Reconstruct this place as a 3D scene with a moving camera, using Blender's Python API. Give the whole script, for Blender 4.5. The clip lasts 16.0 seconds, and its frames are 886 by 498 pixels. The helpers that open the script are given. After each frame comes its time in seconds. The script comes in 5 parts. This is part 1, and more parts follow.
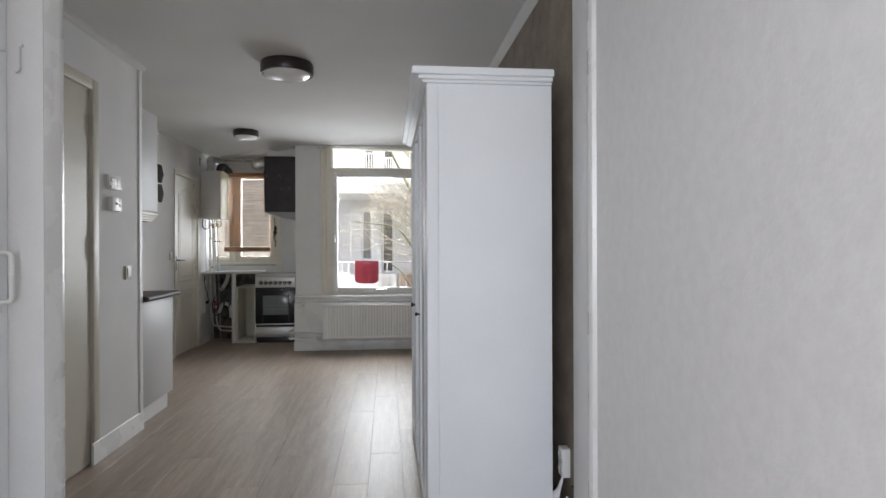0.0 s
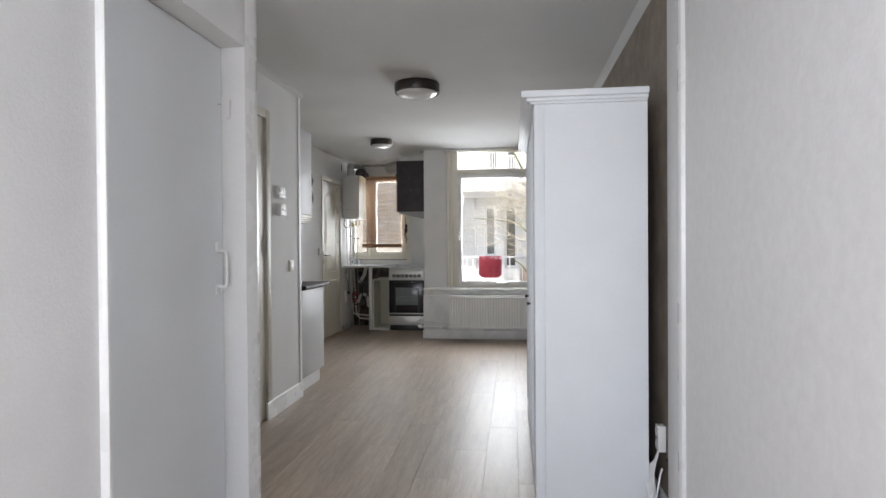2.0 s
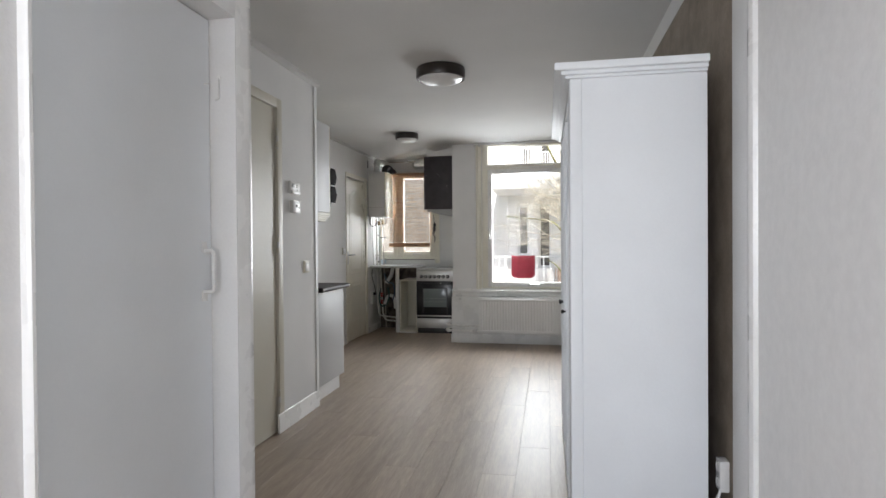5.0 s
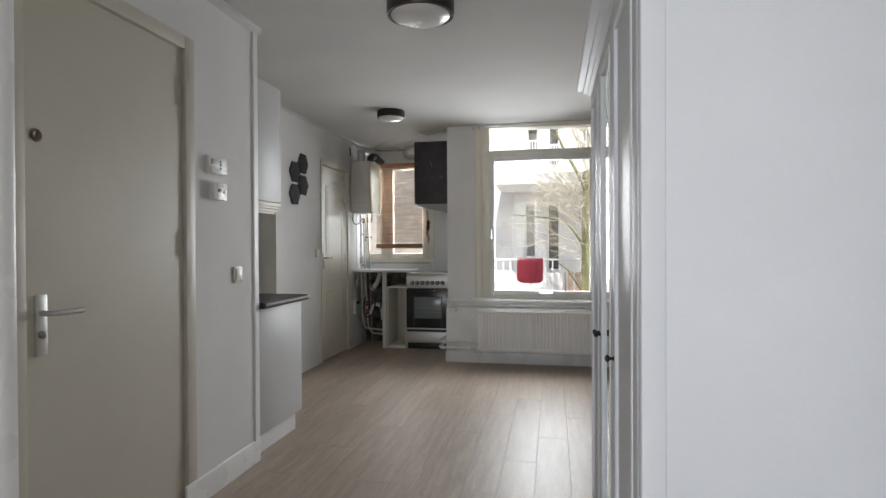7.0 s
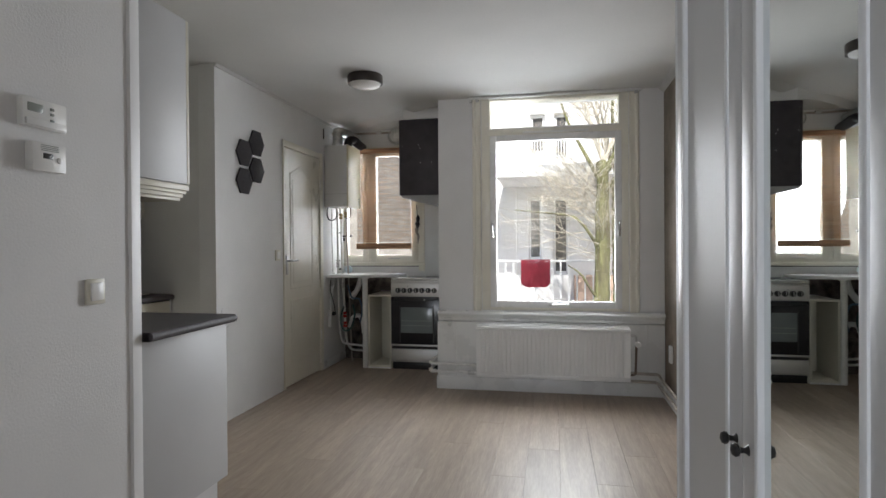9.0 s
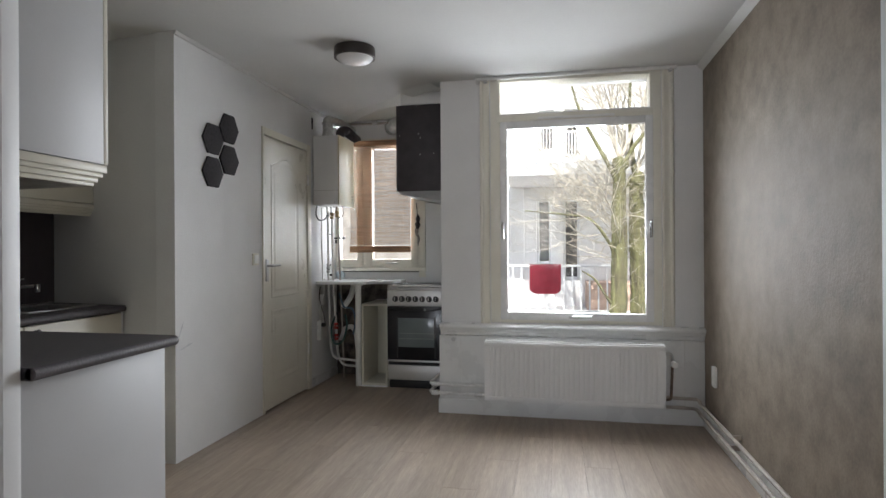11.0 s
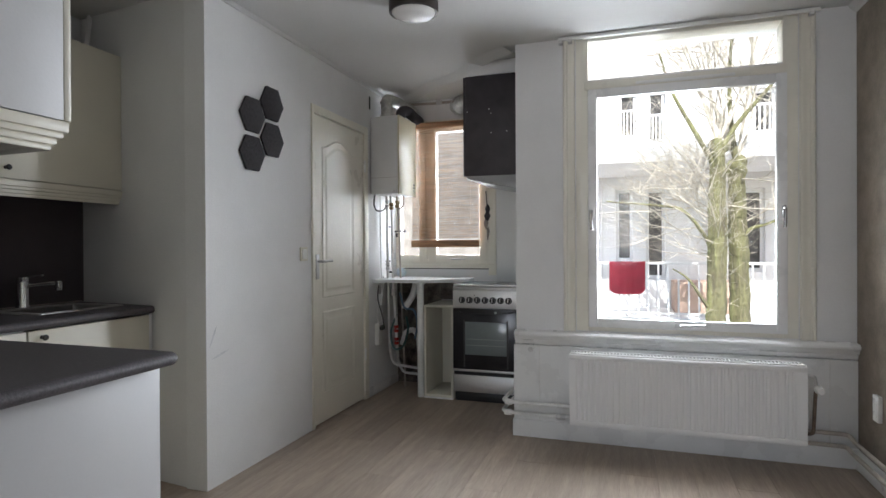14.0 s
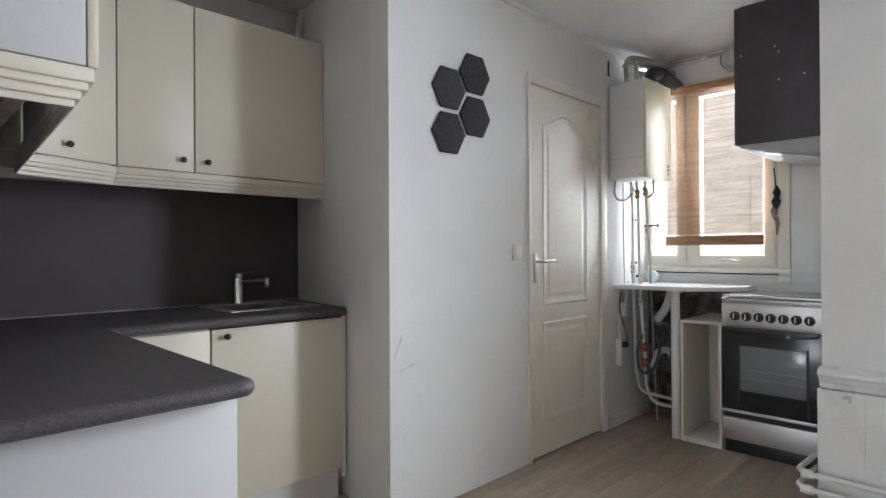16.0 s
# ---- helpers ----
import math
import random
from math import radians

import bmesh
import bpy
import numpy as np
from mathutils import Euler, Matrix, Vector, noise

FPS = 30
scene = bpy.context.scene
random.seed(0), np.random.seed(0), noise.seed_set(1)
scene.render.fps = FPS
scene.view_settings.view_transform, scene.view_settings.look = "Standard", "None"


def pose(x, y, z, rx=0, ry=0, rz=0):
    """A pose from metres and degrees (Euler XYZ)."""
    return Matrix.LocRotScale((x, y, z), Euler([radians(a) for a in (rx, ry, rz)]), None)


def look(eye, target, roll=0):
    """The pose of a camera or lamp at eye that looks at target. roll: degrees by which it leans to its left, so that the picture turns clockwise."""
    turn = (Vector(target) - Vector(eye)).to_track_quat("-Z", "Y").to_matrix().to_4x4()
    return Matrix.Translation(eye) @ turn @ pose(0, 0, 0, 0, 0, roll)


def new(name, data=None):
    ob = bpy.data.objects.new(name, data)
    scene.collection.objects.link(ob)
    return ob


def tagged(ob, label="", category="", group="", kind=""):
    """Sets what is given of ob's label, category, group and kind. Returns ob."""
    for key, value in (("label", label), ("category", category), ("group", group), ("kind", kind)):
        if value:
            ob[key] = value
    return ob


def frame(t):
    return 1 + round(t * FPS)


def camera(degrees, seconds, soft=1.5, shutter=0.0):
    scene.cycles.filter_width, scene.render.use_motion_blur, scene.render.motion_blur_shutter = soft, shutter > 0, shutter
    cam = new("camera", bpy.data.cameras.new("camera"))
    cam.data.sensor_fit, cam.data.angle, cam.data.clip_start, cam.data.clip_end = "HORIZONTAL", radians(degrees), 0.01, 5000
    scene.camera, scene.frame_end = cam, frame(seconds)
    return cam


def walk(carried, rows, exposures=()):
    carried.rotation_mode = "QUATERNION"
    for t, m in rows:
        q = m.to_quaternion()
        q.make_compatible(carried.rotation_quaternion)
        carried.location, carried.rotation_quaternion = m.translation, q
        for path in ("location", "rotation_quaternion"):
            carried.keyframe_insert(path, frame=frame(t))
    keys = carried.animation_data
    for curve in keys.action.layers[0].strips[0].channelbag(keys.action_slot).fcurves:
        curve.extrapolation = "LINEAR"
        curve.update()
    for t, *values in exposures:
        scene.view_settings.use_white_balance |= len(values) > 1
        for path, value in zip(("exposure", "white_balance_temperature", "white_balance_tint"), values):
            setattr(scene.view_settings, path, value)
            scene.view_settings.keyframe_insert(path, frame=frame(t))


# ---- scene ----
cam = camera(76.3, 16.0)
PATH = [
    (0, (0.213, 0.203, 1.199), (0.408, 2.193, 1.196), -0.2),
    (0.5, (0.265, 0.029, 1.206), (0.298, 2.028, 1.197), -0.3),
    (1, (0.286, -0.118, 1.207), (0.192, 1.88, 1.199), -0.3),
    (1.5, (0.279, -0.176, 1.213), (0.102, 1.816, 1.197), -0.3),
    (2, (0.266, -0.198, 1.214), (0.02, 1.787, 1.195), -0.4),
    (2.5, (0.272, -0.204, 1.207), (-0.02, 1.774, 1.191), -0.3),
    (3, (0.274, -0.206, 1.216), (-0.046, 1.768, 1.198), -0.3),
    (3.5, (0.272, -0.206, 1.209), (-0.063, 1.766, 1.193), -0.2),
    (4, (0.28, -0.159, 1.213), (-0.067, 1.81, 1.195), -0.4),
    (6.5, (0.238, 0.957, 1.21), (-0.142, 2.92, 1.188), -0.2),
    (7, (0.201, 1.245, 1.2), (-0.181, 3.208, 1.186), -0.3),
    (7.5, (0.175, 1.518, 1.205), (-0.207, 3.482, 1.19), -0.4),
    (8, (0.151, 1.8, 1.205), (-0.231, 3.763, 1.188), -0.3),
    (8.5, (0.118, 2.058, 1.2), (-0.267, 4.021, 1.184), -0.3),
    (9, (0.082, 2.32, 1.199), (-0.303, 4.282, 1.185), -0.4),
    (11.5, (-0.041, 2.961, 1.186), (-0.449, 4.919, 1.189), -0.3),
    (12, (-0.043, 2.97, 1.19), (-0.468, 4.925, 1.192), -0.3),
    (12.5, (-0.062, 2.999, 1.186), (-0.505, 4.949, 1.189), -0.3),
    (13, (-0.095, 3.11, 1.18), (-0.557, 5.056, 1.178), -0.3),
    (13.5, (-0.134, 3.306, 1.172), (-0.647, 5.239, 1.165), -0.4),
    (14, (-0.204, 3.501, 1.166), (-0.828, 5.401, 1.158), -0.3),
    (14.5, (-0.249, 3.686, 1.165), (-1.027, 5.528, 1.158), -0.3),
    (15, (-0.282, 3.895, 1.155), (-1.251, 5.644, 1.149), -0.5),
    (15.5, (-0.282, 4.064, 1.146), (-1.513, 5.641, 1.147), -0.4),
    (16, (-0.309, 4.224, 1.137), (-1.73, 5.631, 1.142), -0.3),
]
EXPOSURES = ((0.0, 1.15, 6500, 12.5), (1.5, 1.35, 6500, 12.5), (4.0, 1.37, 6550, 12), (6.5, 1.28, 6620, 11.5), (7.5, 1.13, 6560, 12), (9.0, 1.17, 6500, 12), (12.5, 1.36, 6320, 12.5), (13.5, 1.45, 6270, 12.5), (14.5, 1.55, 6240, 12), (15.0, 1.68, 6240, 12), (16.0, 2.0, 6230, 12))
walk(cam, [(t, look(eye, target, roll)) for t, eye, target, roll in PATH], EXPOSURES)


# ---- world and sun ----
world = bpy.data.worlds.new("sky_world")
scene.world = world
world.use_nodes = True
wn = world.node_tree.nodes
sky = wn.new("ShaderNodeTexSky")
sky.sky_type = "NISHITA"
sky.sun_disc = False
sky.sun_elevation = radians(44)
sky.sun_rotation = radians(169)
world.node_tree.links.new(sky.outputs[0], wn["Background"].inputs[0])
wn["Background"].inputs[1].default_value = 0.09
sun_data = bpy.data.lights.new("sun", "SUN")
sun_data.energy, sun_data.angle, sun_data.color = 3.2, radians(0.5), (1.0, 0.97, 0.92)
sun = new("sun", sun_data)
sun.matrix_world = look((1.5, -8, 8), (0, 0, 0))

# daylight in the window openings: the window, the alcove window and the window of the room behind
for place, aim, sx, sz, watts, tint in (((0.10, 7.50, 1.42), (-0.78, -1.0, -0.55), 0.92, 1.45, 34.0, (0.90, 0.955, 1.0)),
                                        ((-1.735, 8.40, 1.62), (-0.1, -1.0, -0.5), 0.80, 1.16, 20.0, (0.90, 0.955, 1.0)),
                                        ((-0.42, -1.55, 1.52), (0.45, 1.0, 0.22), 0.85, 1.50, 20.0, (0.83, 0.893, 1.0))):
    ld = bpy.data.lights.new("window_daylight", "AREA")
    ld.shape, ld.size, ld.size_y, ld.energy, ld.color = "RECTANGLE", sx, sz, watts, tint
    new("window_daylight", ld).matrix_world = look(place, tuple(p + d for p, d in zip(place, aim)))


# ---- materials ----
def material(name, col, rough=0.5, metal=0.0, var=0.06, scale=6.0, grain=180.0, bump=0.05, stretch=(1, 1, 1), coat=0.0,
             space="Object", spots=0.0, dist=0.004, rnd=0.0, col2=None, spec=0.5, mixf=None):
    m = bpy.data.materials.new(name)
    m.use_nodes = True
    nt = m.node_tree
    n, L = nt.nodes, nt.links
    b = n["Principled BSDF"]
    b.inputs["Metallic"].default_value = metal
    b.inputs["Coat Weight"].default_value = coat
    b.inputs["Specular IOR Level"].default_value = spec
    tc, mp = n.new("ShaderNodeTexCoord"), n.new("ShaderNodeMapping")
    mp.inputs["Scale"].default_value = stretch
    L.new(tc.outputs[space], mp.inputs[0])
    big, fine = n.new("ShaderNodeTexNoise"), n.new("ShaderNodeTexNoise")
    big.inputs["Scale"].default_value, big.inputs["Detail"].default_value = scale, 5
    fine.inputs["Scale"].default_value, fine.inputs["Detail"].default_value = grain, 3
    if rnd:
        oi, ad = n.new("ShaderNodeObjectInfo"), n.new("ShaderNodeVectorMath")
        ml = n.new("ShaderNodeMath")
        ml.operation, ml.inputs[1].default_value = "MULTIPLY", 40.0
        L.new(oi.outputs["Random"], ml.inputs[0])
        L.new(mp.outputs[0], ad.inputs[0])
        L.new(ml.outputs[0], ad.inputs[1])
        src = ad.outputs[0]
    else:
        src = mp.outputs[0]
    L.new(src, big.inputs["Vector"])
    L.new(src, fine.inputs["Vector"])
    ramp = n.new("ShaderNodeValToRGB")
    lo = col2 or tuple(c * (1 - var * 2) for c in col)
    hi = tuple(min(1, c * (1 + var)) for c in col)
    ramp.color_ramp.elements[0].position, ramp.color_ramp.elements[1].position = 0.32, 0.68
    ramp.color_ramp.elements[0].color, ramp.color_ramp.elements[1].color = (*lo, 1), (*hi, 1)
    L.new(big.outputs[0], ramp.inputs[0])
    out = ramp.outputs[0]
    mx = n.new("ShaderNodeMix")
    mx.data_type, mx.blend_type = "RGBA", "MULTIPLY"
    mixf = min(1.0, var * 2.5) if mixf is None else mixf
    mx.inputs[0].default_value = mixf
    L.new(out, mx.inputs[6])
    L.new(fine.outputs[0], mx.inputs[7])
    out = mx.outputs[2]
    gain = n.new("ShaderNodeMix")
    gain.data_type, gain.blend_type = "RGBA", "MULTIPLY"
    gain.inputs[0].default_value = 1.0
    gain.clamp_result = False
    g = 1 + mixf * 0.9
    gain.inputs[7].default_value = (g, g, g, 1)
    L.new(out, gain.inputs[6])
    out = gain.outputs[2]
    if rnd:
        hs, mr = n.new("ShaderNodeHueSaturation"), n.new("ShaderNodeMapRange")
        mr.inputs[3].default_value, mr.inputs[4].default_value = 1 - rnd, 1 + rnd
        L.new(oi.outputs["Random"], mr.inputs[0])
        L.new(mr.outputs[0], hs.inputs["Value"])
        L.new(out, hs.inputs["Color"])
        out = hs.outputs[0]
    L.new(out, b.inputs["Base Color"])
    rr = n.new("ShaderNodeMapRange")
    rr.inputs[3].default_value, rr.inputs[4].default_value = max(0.02, rough - 0.07), min(1, rough + 0.07)
    L.new(big.outputs[0], rr.inputs[0])
    L.new(rr.outputs[0], b.inputs["Roughness"])
    if bump:
        bp = n.new("ShaderNodeBump")
        bp.inputs["Strength"].default_value, bp.inputs["Distance"].default_value = bump, dist
        am = n.new("ShaderNodeMath")
        am.operation = "ADD"
        L.new(big.outputs[0], am.inputs[0])
        L.new(fine.outputs[0], am.inputs[1])
        L.new(am.outputs[0], bp.inputs["Height"])
        L.new(bp.outputs[0], b.inputs["Normal"])
    return m


M_WALL = material("white_wall_paint", (0.74, 0.735, 0.725), 0.75, var=0.03, scale=2.2, grain=120, bump=0.25)
M_TEXT = material("embossed_wallpaper", (0.79, 0.78, 0.765), 0.42, var=0.02, scale=34, grain=110, bump=0.16, stretch=(1, 1, 0.8), dist=0.004)
M_TAUPE = material("taupe_wall_paint", (0.245, 0.202, 0.160), 0.65, var=0.13, scale=9, grain=75, bump=0.30, dist=0.004, spec=0.25)
M_CEIL = material("ceiling_paint", (0.62, 0.615, 0.60), 0.85, var=0.03, scale=1.3, grain=90, bump=0.2)
M_GLOSS = material("white_gloss_paint", (0.78, 0.775, 0.755), 0.28, var=0.02, scale=5, grain=60, bump=0.12)
M_CREAMGLOSS = material("cream_gloss_paint", (0.77, 0.74, 0.645), 0.3, var=0.02, scale=4, grain=40, bump=0.14)
M_FRONTDOOR = material("cream_door_paint", (0.59, 0.56, 0.475), 0.44, var=0.02, scale=3, grain=50, bump=0.12)
M_WARD = material("white_foil", (0.785, 0.808, 0.822), 0.55, var=0.015, scale=3, grain=120, bump=0.08, spec=0.3)
M_CAB = material("cream_cabinet_foil", (0.68, 0.65, 0.55), 0.40, var=0.015, scale=3, grain=140, bump=0.06)
M_YELLOWED = material("yellowed_enamel", (0.66, 0.60, 0.43), 0.38, var=0.02, scale=3, grain=120, bump=0.04)
M_CABW = material("white_melamine", (0.74, 0.74, 0.735), 0.42, var=0.02, scale=3, grain=140, bump=0.05)
# white melamine, darkened to paint in the weaker light on cabinet ends
M_ENDDIM = material("white_melamine_dimmed", (0.54, 0.542, 0.545), 0.45, var=0.02, scale=3, grain=140, bump=0.05)
M_TOP = material("dark_speckled_worktop", (0.075, 0.067, 0.073), 0.56, var=0.2, scale=160, grain=420, bump=0.1, dist=0.001)
M_SPLASH = material("dark_splashback", (0.070, 0.058, 0.064), 0.6, var=0.05, scale=6, grain=300, bump=0.1, dist=0.001)
M_DARK = material("anthracite_board", (0.045, 0.038, 0.041), 0.55, var=0.12, scale=12, grain=160, bump=0.1)
M_FELT = material("anthracite_foam", (0.040, 0.037, 0.040), 0.9, var=0.2, scale=60, grain=500, bump=0.4, dist=0.002)
M_STEEL = material("brushed_steel", (0.60, 0.59, 0.575), 0.46, metal=0.85, var=0.04, scale=5, grain=200, bump=0.08, stretch=(0.05, 1, 1), dist=0.001)
M_SINK = material("sink_steel", (0.46, 0.455, 0.45), 0.32, metal=1.0, var=0.06, scale=8, grain=200, bump=0.05, dist=0.001)
M_HOOD = material("grey_hood_enamel", (0.34, 0.34, 0.335), 0.55, var=0.04, scale=6, grain=120, bump=0.03, spec=0.3)
M_CHROME = material("chrome", (0.75, 0.75, 0.75), 0.12, metal=1.0, var=0.02, scale=20, grain=80, bump=0.0)
M_ALU = material("aluminium_duct", (0.62, 0.62, 0.60), 0.38, metal=0.9, var=0.08, scale=40, grain=120, bump=0.5, dist=0.004)
M_BLACK = material("black_plastic", (0.016, 0.015, 0.015), 0.35, var=0.1, scale=30, grain=200, bump=0.05)
M_OVEN = material("black_enamel", (0.022, 0.020, 0.022), 0.2, var=0.1, scale=8, grain=80, bump=0.0)
M_OVENGLASS = material("oven_glass", (0.17, 0.195, 0.195), 0.16, var=0.05, scale=5, grain=60, bump=0.0)
M_PLASTIC = material("white_plastic", (0.78, 0.775, 0.75), 0.35, var=0.02, scale=20, grain=200, bump=0.03)
M_GREYPL = material("grey_display", (0.25, 0.27, 0.245), 0.3, var=0.05, scale=20, grain=100, bump=0.0)
M_COPPER = material("painted_copper", (0.20, 0.145, 0.11), 0.45, metal=0.6, var=0.2, scale=30, grain=120, bump=0.1)
M_BRASS = material("worn_brass", (0.42, 0.32, 0.18), 0.4, metal=0.9, var=0.2, scale=40, grain=160, bump=0.1)
M_PIPE = material("white_pipe_paint", (0.72, 0.71, 0.68), 0.35, var=0.05, scale=20, grain=80, bump=0.1)
M_RAD = material("radiator_enamel", (0.77, 0.765, 0.745), 0.32, var=0.015, scale=4, grain=90, bump=0.05)
M_RUBBLE = material("bare_brick_dirt", (0.17, 0.14, 0.12), 0.9, var=0.35, scale=16, grain=70, bump=0.9, dist=0.01)
M_WARMGREY = material("dull_warm_grey", (0.33, 0.31, 0.28), 0.85, var=0.2, scale=8, grain=60, bump=0.3)
M_LAMPRIM = material("dark_brown_lamp_rim", (0.035, 0.027, 0.023), 0.35, metal=0.2, var=0.1, scale=10, grain=80, bump=0.05)
M_OPAL = material("opal_glass", (0.72, 0.715, 0.70), 0.25, var=0.02, scale=4, grain=60, bump=0.0)
M_CABLE = material("white_cable", (0.72, 0.715, 0.70), 0.45, var=0.03, scale=20, grain=90, bump=0.0)
M_GREYHOSE = material("braided_hose", (0.30, 0.30, 0.30), 0.4, metal=0.6, var=0.2, scale=200, grain=500, bump=0.4, dist=0.001)
M_RED = material("red_valve", (0.45, 0.03, 0.02), 0.4, var=0.1, scale=30, grain=100, bump=0.0)
M_GREEN = material("dark_green_hose", (0.035, 0.10, 0.09), 0.4, var=0.1, scale=30, grain=100, bump=0.0)
M_PALEBLUE = material("pale_blue_plastic", (0.55, 0.64, 0.70), 0.4, var=0.04, scale=20, grain=100, bump=0.0)
M_BLUE = material("blue_hose", (0.10, 0.17, 0.24), 0.4, var=0.1, scale=30, grain=100, bump=0.0)
M_FLOOR = material("oak_laminate", (0.355, 0.287, 0.228), 0.43, var=0.05, scale=5.0, grain=26, bump=0.05, stretch=(6, 0.5, 6), dist=0.001, rnd=0.09, col2=(0.287, 0.227, 0.178), mixf=0.40, spec=0.36)
M_SUB = material("floor_joint", (0.17, 0.132, 0.105), 0.8, var=0.1)
M_BAMBOO = material("bamboo_slat", (0.33, 0.175, 0.085), 0.6, var=0.25, scale=14, grain=90, bump=0.3, stretch=(0.3, 1, 6), rnd=0.18)
M_MIRROR = bpy.data.materials.new("mirror_glass")
M_MIRROR.use_nodes = True
_b = M_MIRROR.node_tree.nodes["Principled BSDF"]
_b.inputs["Base Color"].default_value, _b.inputs["Metallic"].default_value, _b.inputs["Roughness"].default_value = (0.70, 0.73, 0.72, 1), 1.0, 0.015
M_GLASS = bpy.data.materials.new("window_glass")
M_GLASS.use_nodes = True
_n, _l = M_GLASS.node_tree.nodes, M_GLASS.node_tree.links
_g, _t, _m = _n.new("ShaderNodeBsdfGlossy"), _n.new("ShaderNodeBsdfTransparent"), _n.new("ShaderNodeMixShader")
_f = _n.new("ShaderNodeFresnel")
_f.inputs["IOR"].default_value = 1.18
_g.inputs["Roughness"].default_value = 0.02
_t.inputs[0].default_value = (0.97, 0.98, 0.975, 1)
_l.new(_f.outputs[0], _m.inputs[0]), _l.new(_t.outputs[0], _m.inputs[1]), _l.new(_g.outputs[0], _m.inputs[2])
_l.new(_m.outputs[0], _n["Material Output"].inputs[0])


# ---- mesh helpers ----
ROOT = {}


def finish(bm, name, mat, loc, smooth=False):
    bmesh.ops.translate(bm, vec=-Vector(loc), verts=bm.verts)
    bmesh.ops.recalc_face_normals(bm, faces=bm.faces)
    me = bpy.data.meshes.new(name)
    bm.to_mesh(me)
    bm.free()
    me.materials.append(mat)
    if smooth:
        me.polygons.foreach_set("use_smooth", [True] * len(me.polygons))
        me.set_sharp_from_angle(angle=radians(38))
    return me


def thing(name, loc, label, category, group=""):
    ob = new(name)
    ob.location = loc
    ob.empty_display_size = 0.1
    ROOT[ob] = Vector(loc)
    return tagged(ob, label, category, group)


def part(name, bm, mat, parent, label="", smooth=True):
    loc = ROOT[parent]
    ob = new(name, finish(bm, name, mat, loc, smooth))
    ob.parent = parent
    ROOT[ob] = loc
    return tagged(ob, label)


def solid(name, bm, mat, label, category, loc, group="", smooth=True):
    ob = new(name, finish(bm, name, mat, loc, smooth))
    ob.location = loc
    ROOT[ob] = Vector(loc)
    return tagged(ob, label, category, group)


def setting(name, bm, mat, label, category, smooth=False):
    ob = new(name, finish(bm, name, mat, (0, 0, 0), smooth))
    ROOT[ob] = Vector((0, 0, 0))
    return tagged(ob, label, category, "", "structure")


def box(x0, x1, y0, y1, z0, z1, bev=0.0, bm=None, seg=2):
    bm = bm or bmesh.new()
    tmp = bmesh.new()
    bmesh.ops.create_cube(tmp, size=1.0)
    for v in tmp.verts:
        v.co = Vector((x0 + (v.co.x + 0.5) * (x1 - x0), y0 + (v.co.y + 0.5) * (y1 - y0), z0 + (v.co.z + 0.5) * (z1 - z0)))
    if bev:
        bmesh.ops.bevel(tmp, geom=list(tmp.edges), offset=bev, segments=seg, profile=0.5, affect="EDGES")
    return merge(bm, tmp)


def merge(bm, tmp):
    vm = {v: bm.verts.new(v.co) for v in tmp.verts}
    for f in tmp.faces:
        try:
            bm.faces.new([vm[v] for v in f.verts])
        except ValueError:
            pass
    tmp.free()
    return bm


def prism(pts, axis, a, b, bm=None, bev=0.0):
    """Closed outline pushed along an axis: pts are (u, v) in the other two axes, in x, y, z order."""
    bm = bm or bmesh.new()
    tmp = bmesh.new()

    def at(p, w):
        return {"x": (w, p[0], p[1]), "y": (p[0], w, p[1]), "z": (p[0], p[1], w)}[axis]
    lo, hi = [tmp.verts.new(at(p, a)) for p in pts], [tmp.verts.new(at(p, b)) for p in pts]
    tmp.faces.new(lo), tmp.faces.new(hi[::-1])
    k = len(pts)
    for i in range(k):
        tmp.faces.new((lo[i], hi[i], hi[(i + 1) % k], lo[(i + 1) % k]))
    if bev:
        bmesh.ops.bevel(tmp, geom=list(tmp.edges), offset=bev, segments=2, profile=0.5, affect="EDGES")
    return merge(bm, tmp)


def lathe(profile, centre, axis="z", n=28, bm=None):
    """Profile of (radius, along) turned about an axis through centre."""
    bm = bm or bmesh.new()
    c = Vector(centre)
    rings = []
    for r, w in profile:
        ring = []
        for i in range(n):
            a = 2 * math.pi * i / n
            u, v = r * math.cos(a), r * math.sin(a)
            ring.append(bm.verts.new(c + Vector({"x": (w, u, v), "y": (u, w, v), "z": (u, v, w)}[axis])))
        rings.append(ring)
    for p, q in zip(rings, rings[1:]):
        for i in range(n):
            bm.faces.new((p[i], p[(i + 1) % n], q[(i + 1) % n], q[i]))
    bm.faces.new(rings[0][::-1]), bm.faces.new(rings[-1])
    return bm


